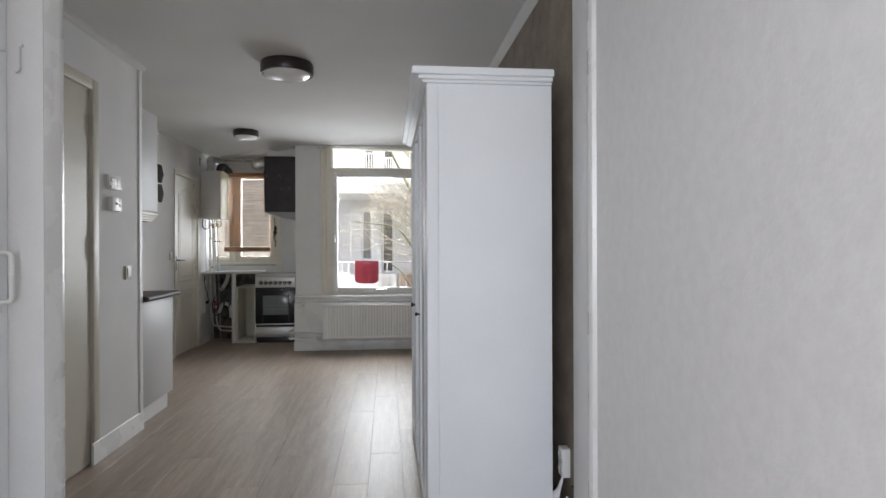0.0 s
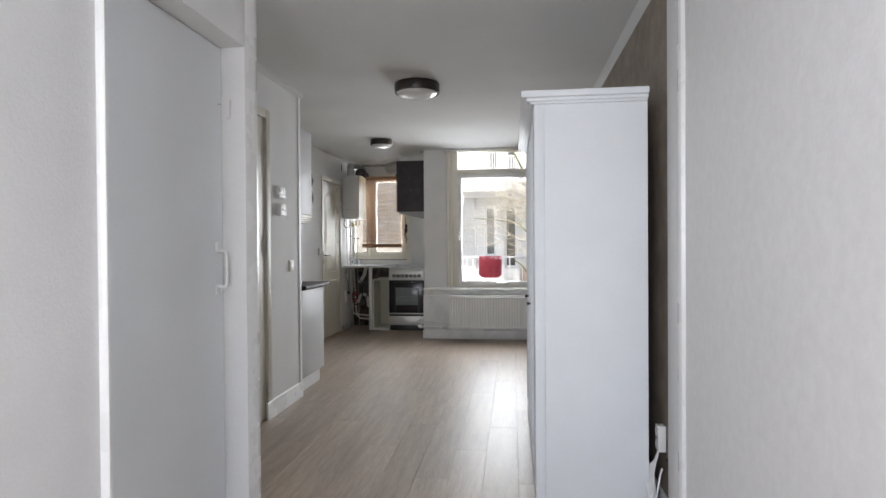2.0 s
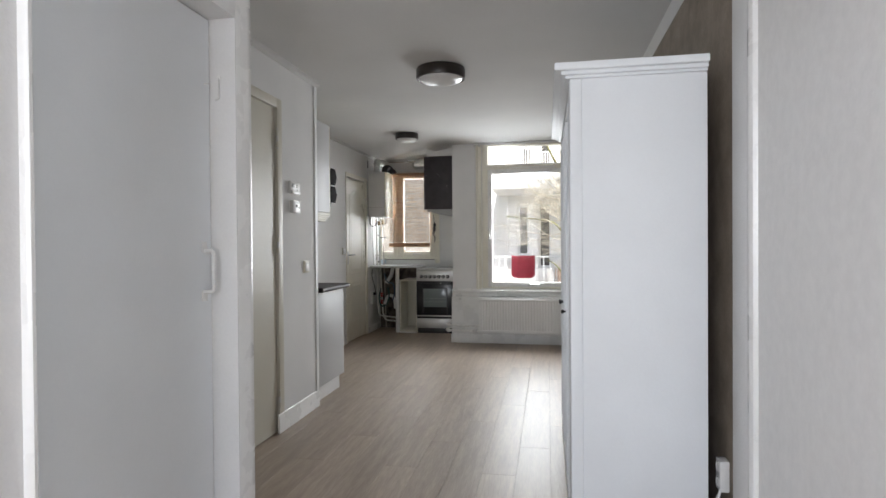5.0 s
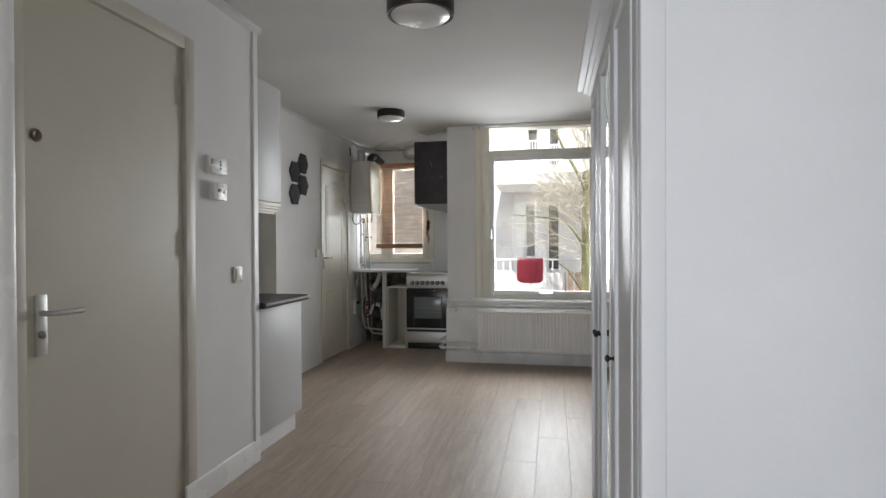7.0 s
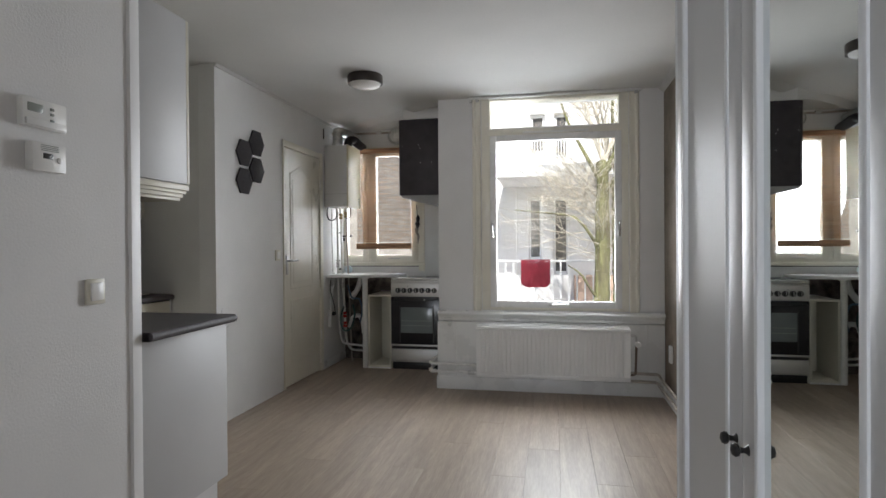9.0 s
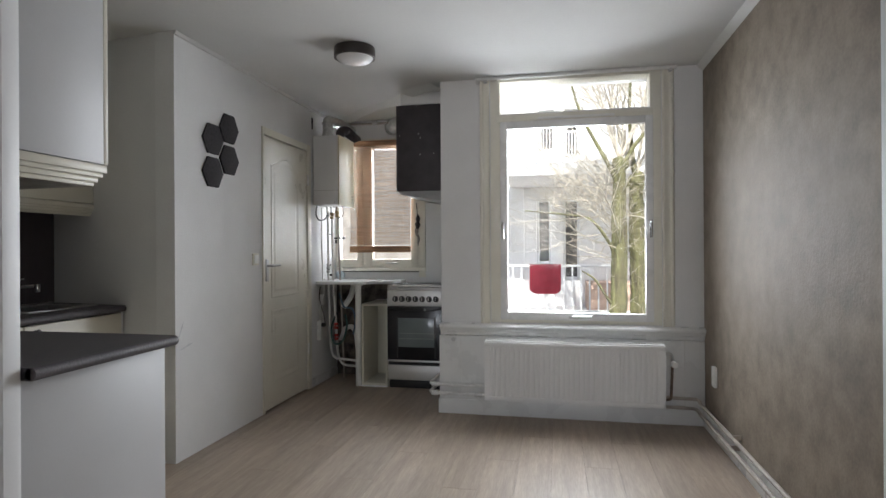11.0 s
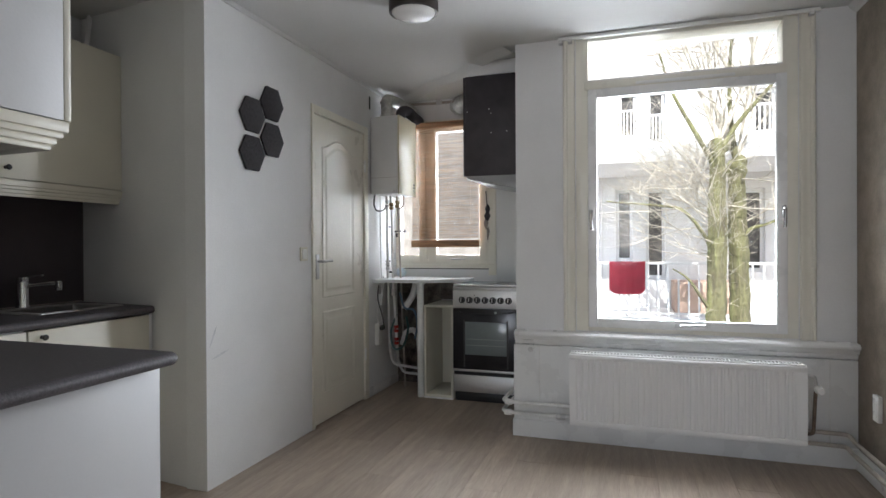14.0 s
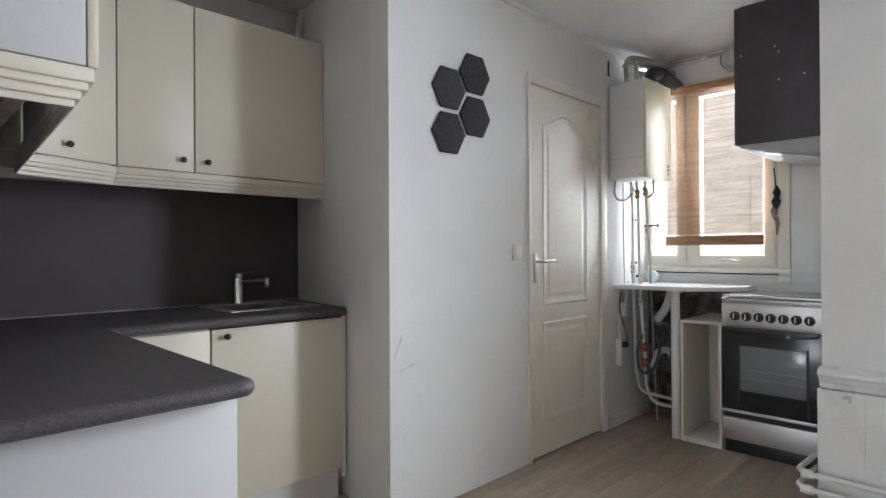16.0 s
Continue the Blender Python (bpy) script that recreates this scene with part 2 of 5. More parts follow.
def tube(points, r, n=10, bm=None, r2=None):
    """A round bar along a line of points, with softened corners."""
    bm = bm or bmesh.new()
    pts = [Vector(p) for p in points]
    soft = [pts[0]]
    for a, b, c in zip(pts, pts[1:], pts[2:]):
        d = min((a - b).length, (c - b).length) * 0.42
        p, q = b + (a - b).normalized() * min(d, r * 4), b + (c - b).normalized() * min(d, r * 4)
        for k in range(5):
            t = k / 4
            soft.append(p.lerp(b, t).lerp(b.lerp(q, t), t))
    soft.append(pts[-1])
    rings, up = [], None
    for i, p in enumerate(soft):
        d = (soft[min(i + 1, len(soft) - 1)] - soft[max(i - 1, 0)]).normalized()
        if up is None:
            up = d.orthogonal().normalized()
        up = (up - d * up.dot(d)).normalized()
        side = d.cross(up)
        rr = r if r2 is None else r + (r2 - r) * i / (len(soft) - 1)
        rings.append([bm.verts.new(p + (up * math.cos(2 * math.pi * k / n) + side * math.sin(2 * math.pi * k / n)) * rr) for k in range(n)])
    for p, q in zip(rings, rings[1:]):
        for k in range(n):
            bm.faces.new((p[k], p[(k + 1) % n], q[(k + 1) % n], q[k]))
    bm.faces.new(rings[0][::-1]), bm.faces.new(rings[-1])
    return bm


def curve_points(points, steps=8):
    """Catmull-Rom line through points."""
    p = [Vector(q) for q in points]
    p = [p[0] * 2 - p[1]] + p + [p[-1] * 2 - p[-2]]
    out = []
    for i in range(1, len(p) - 2):
        for k in range(steps):
            t = k / steps
            out.append(0.5 * ((2 * p[i]) + (p[i + 1] - p[i - 1]) * t + (2 * p[i - 1] - 5 * p[i] + 4 * p[i + 1] - p[i + 2]) * t * t
                              + (3 * p[i] - p[i - 1] - 3 * p[i + 1] + p[i + 2]) * t ** 3))
    out.append(p[-2])
    return out


# ---- structure ----
CEIL = 2.415
XR, XD, XK, XL1 = 0.93, -1.425, -2.12, -0.866     # taupe wall, front-door wall, inner-door wall, wall of the room behind
XS, YW, YA = -3.04, 6.97, 8.05                    # splashback wall, window wall, alcove wall
Y0 = -1.8                                         # rear wall

setting("wall_east_front", box(XR, XR + 0.2, 2.31, YW + 0.3, 0, CEIL), M_TAUPE, "taupe rolled-paint wall with fine texture", "wall")
setting("wall_east_rear", box(XR, XR + 0.2, Y0 - 0.2, 2.31, 0, CEIL), M_TEXT, "off-white embossed wallpaper on a long wall", "wall")
bm = box(XR - 0.009, XR, 2.13, 2.31, 0, CEIL, 0.002)
setting("trim", bm, M_WALL, "flat off-white upright board where two wall finishes meet", "trim", True)
bm = prism([(XR, 2.085), (XR - 0.014, 2.09), (XR - 0.021, 2.102), (XR - 0.021, 2.118), (XR - 0.014, 2.13), (XR, 2.13)], "z", 0, CEIL)
setting("trim", bm, M_GLOSS, "white rounded upright wall moulding", "trim", True)

# window wall with its opening
WX0, WX1, WZ0, WZ1 = -0.50, 0.665, 0.66, 2.408
bm = box(-0.865, WX0, YW, YW + 0.3, 0, CEIL)
box(WX1, XR + 0.0, YW, YW + 0.3, 0, CEIL, bm=bm)
box(WX0, WX1, YW, YW + 0.3, 0, WZ0, bm=bm)
box(WX0, WX1, YW, YW + 0.3, WZ1, CEIL, bm=bm)
setting("wall_north", bm, M_WALL, "white painted window wall with panelled lower part", "wall")
setting("wall_alcove_side", box(-0.895, -0.755, YW + 0.3, YA, 0, CEIL), M_WALL, "white painted side wall of the cooking alcove", "wall")

# alcove wall with its window opening
AX0, AX1, AZ0, AZ1 = -2.16, -1.30, 1.03, 2.23
bm = box(-2.92, AX0, YA, YA + 0.22, 0, CEIL)
box(AX1, -0.755, YA, YA + 0.22, 0, CEIL, bm=bm)
box(AX0, AX1, YA, YA + 0.22, 0, AZ0, bm=bm)
box(AX0, AX1, YA, YA + 0.22, AZ1, CEIL, bm=bm)
setting("wall_alcove", bm, M_WALL, "dingy white painted wall behind the stove", "wall")

# inner-door wall
DY0, DY1, DZ = 6.65, 7.42, 2.05
bm = box(XK - 0.12, XK, 5.705, DY0, 0, CEIL)
box(XK - 0.12, XK, DY1, YA, 0, CEIL, bm=bm)
box(XK - 0.12, XK, DY0, DY1, DZ, CEIL, bm=bm)
setting("wall_west_inner", bm, M_WALL, "white painted wall with scuffs beside the inner door", "wall")
setting("wall_closet_back", box(XK - 0.8, XK - 0.7, 5.95, YA, 0, CEIL), M_WALL, "white wall behind the inner door", "wall")
# niche side wall, slightly out of square
setting("wall_niche_north", prism([(-2.24, 5.715), (XS - 0.1, 5.83), (XS - 0.1, 5.95), (-2.24, 5.95)], "z", 0, CEIL), M_WALL, "white painted end wall of the kitchen niche", "wall")
setting("wall_niche_west", box(XS - 0.12, XS, 4.0, 5.83, 0, CEIL), M_WALL, "white painted back wall of the kitchen niche", "wall")
setting("wall_niche_south", box(XS, XD - 0.10, 3.99, 4.11, 0, CEIL), M_WALL, "white painted wall of the kitchen niche", "wall")

# front-door wall
FY0, FY1, FZ = 2.722, 3.535, 2.10
bm = box(XD - 0.10, XD, 2.19, FY0, 0, CEIL)
box(XD - 0.10, XD, FY1, 4.14, 0, CEIL, bm=bm)
box(XD - 0.10, XD, FY0, FY1, FZ, CEIL, bm=bm)
setting("wall_west_middle", bm, M_WALL, "white painted wall with the entrance door", "wall")

setting("wall_landing", box(XD - 1.0, XD - 0.9, 2.04, 3.99, 0, CEIL), M_WALL, "white wall of the landing behind the entrance door", "wall")
setting("wall_landing_south", box(XD - 1.0, XD - 0.10, 1.94, 2.04, 0, CEIL), M_WALL, "white wall of the landing behind the entrance door", "wall")

# wall of the room behind, with the closet door
CY0, CY1, CZ = 1.195, 2.095, 2.06
XL0 = -0.828                                      # nearer stretch of the same wall
bm = box(XL1 - 0.12, XL0, Y0, CY0, 0, CEIL)
box(XL1 - 0.12, XL1, CY1, 2.19, 0, CEIL, bm=bm)
box(XL1 - 0.12, XL1, CY0, CY1, CZ, CEIL, bm=bm)
setting("wall_west_rear", bm, M_WALL, "pale painted wall with a closet door", "wall")
setting("wall_closet", box(XD - 0.10, XL1 - 0.12, 2.10, 2.19, 0, CEIL), M_WALL, "painted end wall of the closet", "wall")
setting("wall_closet_west", box(XD - 0.10, XD, Y0, 2.10, 0, CEIL), M_WALL, "painted back wall of the closet", "wall")

# rear wall with two panes of window opening
bm = box(XL1 - 0.12, -0.8, Y0 - 0.2, Y0, 0, CEIL)
box(0.75, XR, Y0 - 0.2, Y0, 0, CEIL, bm=bm)
box(-0.8, 0.75, Y0 - 0.2, Y0, 0, 0.75, bm=bm)
box(-0.8, 0.75, Y0 - 0.2, Y0, 2.3, CEIL, bm=bm)
setting("wall_south", bm, M_WALL, "white painted rear wall with a window opening", "wall")

bm = box(-3.2, 1.15, Y0 - 0.2, YW + 0.3, CEIL, CEIL + 0.15)
box(-3.2, -0.755, YW + 0.3, YA + 0.22, CEIL, CEIL + 0.15, bm=bm)
setting("ceiling", bm, M_CEIL, "white painted plaster ceiling", "ceiling")
# plaster crease that runs across the alcove's ceiling
bm = bmesh.new()
a, b2 = Vector((-2.0, 7.98, CEIL)), Vector((-0.90, 7.02, CEIL))
d = (b2 - a).normalized()
s = Vector((-d.y, d.x, 0))
rings = []
for k in range(13):
    p = a.lerp(b2, k / 12) + s * (0.02 * math.sin(k * 1.1))
    h = 0.032 + 0.006 * math.sin(k * 2.0)
    rings.append([bm.verts.new(p + s * u + Vector((0, 0, -h * w))) for u, w in ((-0.09, -0.1), (-0.045, 0.45), (0, 1), (0.02, 0.6), (0.035, -0.1))])
for p, q in zip(rings, rings[1:]):
    for i in range(4):
        bm.faces.new((p[i], p[i + 1], q[i + 1], q[i]))
setting("trim", bm, M_CEIL, "raised plaster crease across the alcove ceiling", "trim", True)
bm = box(-3.2, 1.15, Y0 - 0.2, YW + 0.3, -0.2, -0.006)
box(-3.2, -0.755, YW + 0.3, YA + 0.22, -0.2, -0.006, bm=bm)
floor = setting("floor", bm, M_SUB, "grey-brown oak laminate plank floor", "floor")
# cove along the taupe wall
setting("trim", prism([(XR, CEIL), (XR - 0.036, CEIL), (XR - 0.033, CEIL - 0.010), (XR - 0.010, CEIL - 0.034), (XR, CEIL - 0.04)], "y", 2.31, YW), M_CEIL, "white coving between ceiling and taupe wall", "trim", True)

# skirtings
def skirting(pts_axis, a, b, at, side, h=0.11, t=0.014, mat=None, z0=0.0):
    """Board along x or y at the plane `at`, standing off towards side."""
    lo, hi = sorted((at, at + side * t))
    prof = [(lo, z0), (hi, z0), (hi, z0 + h), (lo, z0 + h)]
    if side > 0:
        prof = [(at, z0), (at + t, z0), (at + t, z0 + h - 0.012), (at + t * 0.5, z0 + h), (at, z0 + h)]
    else:
        prof = [(at, z0), (at, z0 + h), (at - t * 0.5, z0 + h), (at - t, z0 + h - 0.012), (at - t, z0)]
    if pts_axis == "y":
        bm = prism(prof, "y", a, b)
    else:
        bm = prism(prof, "x", a, b)
    return setting("baseboard", bm, mat or M_GLOSS, "white painted skirting board", "baseboard", True)


skirting("y", 2.32, YW - 0.03, XR, -1, 0.10)
skirting("y", 3.50, 4.145, XD, 1, 0.12)
skirting("y", Y0, 2.08, XR, -1, 0.10)
skirting("y", Y0, 1.14, XL0, 1, 0.10)
# round-edged corner of the entrance wall
bm = prism([(XD - 0.10, 4.142), (XD - 0.10, 4.165), (XD - 0.012, 4.165), (XD + 0.004, 4.158), (XD + 0.01, 4.142), (XD + 0.01, 4.105), (XD, 4.10), (XD, 4.142)], "z", 0, CEIL)
setting("trim", bm, M_CABW, "satin white corner bead at the wall's end", "trim", True)
# white strip under the ceiling by the entrance wall and the inner wall
setting("trim", prism([(XD, CEIL), (XD + 0.03, CEIL), (XD + 0.028, CEIL - 0.02), (XD + 0.006, CEIL - 0.035), (XD, CEIL - 0.035)], "y", 2.19, 4.16), M_CEIL, "thin white cornice strip", "trim", True)
setting("trim", prism([(XK, CEIL), (XK + 0.018, CEIL), (XK + 0.012, CEIL - 0.018), (XK, CEIL - 0.02)], "y", 5.70, YA), M_CEIL, "thin white cornice strip", "trim", True)


def screw(parent, x, y, z, axis="x", r=0.004, mat=None):
    part("screw", lathe([(0.0005, 0.003), (r, 0.002), (r, -0.001)], (x, y, z), axis, 10), mat or M_STEEL, parent)


# ---- doors ----
# entrance door
door = setting("door_1", box(XD - 0.05, XD - 0.012, FY0 + 0.012, FY1 - 0.0150, 0.008, FZ - 0.0135, 0.002), M_FRONTDOOR, "closed flush cream-painted entrance door with worn hinges", "door")
for y0, y1, z0, z1 in ((FY1 - 0.01, FY1 + 0.055, 0, FZ + 0.05), (FY0 - 0.055, FY0 + 0.01, 0, FZ + 0.05), (FY0 + 0.01, FY1 - 0.01, FZ - 0.01, FZ + 0.05)):
    part("door_frame", box(XD - 0.10, XD + 0.004, y0, y1, z0, z1, 0.003), M_FRONTDOOR, door)
# black strip painted in as the shadow between door and frame
part("gap_shade_strip", box(XD - 0.075, XD - 0.052, FY1 - 0.03, FY1 - 0.011, 0.01, FZ - 0.011), M_BLACK, door, "black strip painting the shade beside the hinges")
for z in (0.215, 1.21, 1.89):
    h = part("hinge", lathe([(0.0085, -0.055), (0.0085, -0.02)], (XD + 0.004, FY1 - 0.012, z), "z", 12), M_FRONTDOOR, door, "worn painted hinge")
    part("knuckle", lathe([(0.0085, -0.017), (0.0085, 0.017)], (XD + 0.004, FY1 - 0.012, z), "z", 12), M_STEEL, h)
    part("knuckle", lathe([(0.0085, 0.02), (0.0085, 0.055)], (XD + 0.004, FY1 - 0.012, z), "z", 12), M_FRONTDOOR, h)
    part("pin", lathe([(0.005, -0.064), (0.005, 0.064)], (XD + 0.004, FY1 - 0.012, z), "z", 10), M_STEEL, h)
h = part("handle_plate", box(XD - 0.012, XD - 0.004, 2.77, 2.815, 0.845, 1.045, 0.003), M_STEEL, door, "brushed steel handle plate")
part("lever", tube([(XD - 0.005, 2.792, 0.985), (XD + 0.045, 2.792, 0.985), (XD + 0.047, 2.905, 0.985)], 0.0095), M_STEEL, h)
part("cylinder", lathe([(0.013, -0.006), (0.013, 0.005), (0.010, 0.007), (0.002, 0.007)], (XD - 0.001, 2.792, 0.915), "x", 18), M_GREYHOSE, h)
part("peephole", lathe([(0.021, -0.004), (0.021, 0.003), (0.016, 0.006), (0.011, 0.002), (0.002, 0.001)], (XD - 0.012, 2.785, 1.562), "x", 20), M_COPPER, door, "small dark brass peephole")

# closet door in the room behind
door = setting("door_2", box(XL1 - 0.135, XL1 - 0.105, CY0 + 0.004, CY1 - 0.003, 0.01, CZ - 0.004, 0.002), M_WARD, "closed flush pale closet door with a bow pull", "door")
h = part("pull", tube([(XL1 - 0.104, CY1 - 0.05, 1.04), (XL1 - 0.065, CY1 - 0.05, 1.04), (XL1 - 0.065, CY1 - 0.05, 1.19), (XL1 - 0.104, CY1 - 0.05, 1.19)], 0.008), M_GLOSS, door, "white painted bow pull handle")
for z in (1.025, 1.205):
    part("plate", box(XL1 - 0.106, XL1 - 0.101, CY1 - 0.066, CY1 - 0.034, z - 0.02, z + 0.02, 0.002), M_GLOSS, h)
part("hook_eye", tube([(XL1 - 0.104, CY1 - 0.04, 1.81), (XL1 - 0.09, CY1 - 0.03, 1.81)], 0.0025, 6), M_STEEL, door)
hook = thing("door_hook", (XL1 - 0.06, CY1, 1.79), "small painted metal hook on the closet door post", "hook")
part("shank", tube([(XL1 - 0.062, CY1 - 0.008, 1.835), (XL1 - 0.062, CY1 - 0.011, 1.76), (XL1 - 0.075, CY1 - 0.012, 1.752)], 0.003, 8), M_STEEL, hook)
part("eye", lathe([(0.007, -0.01), (0.007, -0.004), (0.004, 0.0)], (XL1 - 0.062, CY1, 1.838), "y", 12), M_GLOSS, hook)
setting("trim", prism([(XL0, 1.176), (XL0 + 0.014, 1.178), (XL0 + 0.021, 1.183), (XL0 + 0.021, 1.191), (XL0 + 0.014, 1.199), (XL1 - 0.10, 1.199), (XL1 - 0.10, 1.196), (XL0, 1.196)], "z", 0, CEIL), M_GLOSS, "bright white rounded door casing", "trim", True)
setting("trim", prism([(XL1 - 0.002, CY1 + 0.002), (XL1 + 0.004, CY1 + 0.01), (XL1 + 0.004, 2.152), (XL1 + 0.009, 2.16), (XL1 + 0.011, 2.188), (XL1 + 0.005, 2.197), (XL1 - 0.02, 2.197), (XL1 - 0.02, 2.191), (XL1 - 0.002, 2.191)], "z", 0, CEIL), M_GLOSS, "white painted corner moulding", "trim", True)

# inner door with two raised panels, the upper one arched
door = setting("door_3", box(XK - 0.042, XK - 0.004, DY0 + 0.025, DY1 - 0.02, 0.012, DZ - 0.0235, 0.002), M_CREAMGLOSS, "closed cream gloss panel door with arched upper panel", "door")
for y0, y1, z0, z1 in ((DY1 - 0.02, DY1 + 0.045, 0, DZ + 0.035), (DY0 - 0.0, DY0 + 0.025, 0, DZ + 0.035), (DY0 + 0.025, DY1 - 0.02, DZ - 0.018, DZ + 0.035)):
    part("door_frame", box(XK - 0.12, XK + 0.010, y0, y1, z0, z1, 0.003), M_CREAMGLOSS, door)


def arched(y0, y1, z0, z1, rise):
    pts = [(y0, z0), (y1, z0)]
    for k in range(13):
        u = k / 12
        y = y1 + (y0 - y1) * u
        pts.append((y, z1 - rise + rise * (0.5 - 0.5 * math.cos(2 * math.pi * u)) ** 0.8))
    return pts


def moulded_panel(y0, y1, z0, z1, rise):
    """A raised moulding round a flat field: rings of growing inset, each at its own depth."""
    bm = bmesh.new()
    rings = []
    for g, d in ((0.0, -0.0045), (0.004, -0.001), (0.010, 0.0005), (0.017, -0.001), (0.036, -0.0038), (0.048, -0.0038), (0.062, -0.0012)):
        pts = arched(y0 + g, y1 - g, z0 + g, z1 - g, rise) if rise else [(y0 + g, z0 + g), (y1 - g, z0 + g), (y1 - g, z1 - g), (y0 + g, z1 - g)]
        rings.append([bm.verts.new((XK + d, y, z)) for y, z in pts])
    for r0, r1 in zip(rings, rings[1:]):
        for k in range(len(r0)):
            bm.faces.new((r0[k - 1], r0[k], r1[k], r1[k - 1]))
    bm.faces.new(rings[-1])
    bmesh.ops.recalc_face_normals(bm, faces=list(bm.faces))
    return bm


for z0, z1, rise in ((0.83, 1.90, 0.07), (0.20, 0.74, 0.0)):
    part("panel", moulded_panel(6.79, 7.25, z0, z1, rise), M_CREAMGLOSS, door, "moulded door panel", smooth=False)
h = part("handle_plate", box(XK - 0.004, XK + 0.004, 6.705, 6.742, 0.96, 1.12, 0.003), M_STEEL, door, "brushed steel handle plate")
part("lever", tube([(XK, 6.724, 1.075), (XK + 0.045, 6.724, 1.075), (XK + 0.048, 6.83, 1.078)], 0.0085), M_STEEL, h)
for z in (0.35, 1.78):
    part("hinge", lathe([(0.008, -0.045), (0.008, 0.045)], (XK + 0.012, DY1 - 0.022, z), "z", 12), M_GLOSS, door, "painted hinge")
setting("trim", box(XK + 0.0, XK + 0.008, 7.50, 7.515, 2.24, 2.34, 0.002), M_BLACK, "dark slot in the wall by the boiler", "trim")

# ---- window ----
win = setting("window_1", box(WX0, WX1, YW + 0.03, YW + 0.035, WZ0, WZ0 + 0.004), M_GLOSS, "white painted window with fixed transom and a clear lower pane", "window")


def rect_frame(x0, x1, z0, z1, w, y0, y1, name, mat, parent, bev=0.004, wb=None, wt=None, label=""):
    wb, wt = wb or w, wt or w
    bm = box(x0, x0 + w, y0, y1, z0, z1, bev)
    box(x1 - w, x1, y0, y1, z0, z1, bev, bm=bm)
    box(x0 + w - 0.001, x1 - w + 0.001, y0 + 0.001, y1 - 0.001, z0, z0 + wb, bev, bm=bm)
    box(x0 + w - 0.001, x1 - w + 0.001, y0 + 0.001, y1 - 0.001, z1 - wt, z1, bev, bm=bm)
    return part(name, bm, mat, parent, label)


def pane(x0, x1, z0, z1, y, parent):
    ob = part("pane", box(x0, x1, y, y + 0.005, z0, z1), M_GLASS, parent, smooth=False)
    ob.visible_shadow = False
    return ob


rect_frame(-0.505, 0.668, 0.655, 2.413, 0.074, YW + 0.005, YW + 0.14, "window_frame", M_CREAMGLOSS, win, wb=0.035, wt=0.03)
part("transom", box(-0.45, 0.612, YW - 0.002, YW + 0.12, 2.096, 2.146, 0.006), M_CREAMGLOSS, win)
part("vent_strip", box(-0.16, 0.36, YW - 0.012, YW - 0.001, 2.103, 2.12, 0.003), M_PLASTIC, win, "slim white trickle vent")
rect_frame(-0.43, 0.612, 0.684, 2.096, 0.052, YW - 0.006, YW + 0.03, "sash", M_GLOSS, win)
pane(-0.379, 0.561, 0.735, 2.045, YW + 0.02, win)
rect_frame(-0.452, 0.614, 2.144, 2.398, 0.014, YW + 0.012, YW + 0.04, "transom_sash", M_GLOSS, win)
pane(-0.44, 0.60, 2.156, 2.386, YW + 0.03, win)
for x, s in ((-0.412, 1), (0.594, -1)):
    h = part("window_handle", box(x - 0.011, x + 0.011, YW - 0.016, YW - 0.005, 1.31, 1.38, 0.003), M_CHROME, win, "small chrome window handle")
    part("lever", tube([(x, YW - 0.012, 1.365), (x, YW - 0.045, 1.365), (x + s * 0.004, YW - 0.047, 1.26)], 0.0085, 8), M_CHROME, h)
h = part("window_handle", box(0.045, 0.13, YW - 0.014, YW - 0.005, 0.698, 0.718, 0.003), M_STEEL, win, "steel window stay on the bottom rail")
part("lever", tube([(0.07, YW - 0.01, 0.708), (0.07, YW - 0.03, 0.712), (0.20, YW - 0.032, 0.716)], 0.007, 8), M_CHROME, h)
# moulded casing on both sides
for x0, x1, s in ((-0.575, -0.505, 1), (0.668, 0.745, -1)):
    a, b = (x0, x1) if s > 0 else (x1, x0)
    prof = [(a, YW), (a, YW - 0.012), (a + s * 0.010, YW - 0.026), (a + s * 0.022, YW - 0.026), (a + s * 0.028, YW - 0.016), (a + s * 0.05, YW - 0.016), (a + s * 0.058, YW - 0.022), (b - s * 0.004, YW - 0.022), (b, YW - 0.012), (b, YW)]
    part("casing", prism(prof, "z", 0.655, 2.405), M_CREAMGLOSS, win)
rail = thing("curtain_rail", (0.08, YW, 2.41), "thin white curtain rail along the ceiling", "curtain rail")
part("track", box(-0.60, 0.76, YW - 0.045, YW - 0.02, CEIL - 0.022, CEIL - 0.002, 0.003), M_PLASTIC, rail)
for x in (-0.585, -0.53, 0.72):
    part("bracket", box(x - 0.012, x + 0.012, YW - 0.05, YW, CEIL - 0.04, CEIL - 0.021, 0.003), M_STEEL, rail)

# sill that wraps the pier, and the panelled wall below
def sill_profile():
    return [(YW + 0.0, 0.655), (YW - 0.055, 0.650), (YW - 0.068, 0.640), (YW - 0.068, 0.628), (YW - 0.052, 0.618), (YW - 0.045, 0.600), (YW - 0.030, 0.592), (YW - 0.026, 0.572), (YW - 0.012, 0.562), (YW, 0.562)]


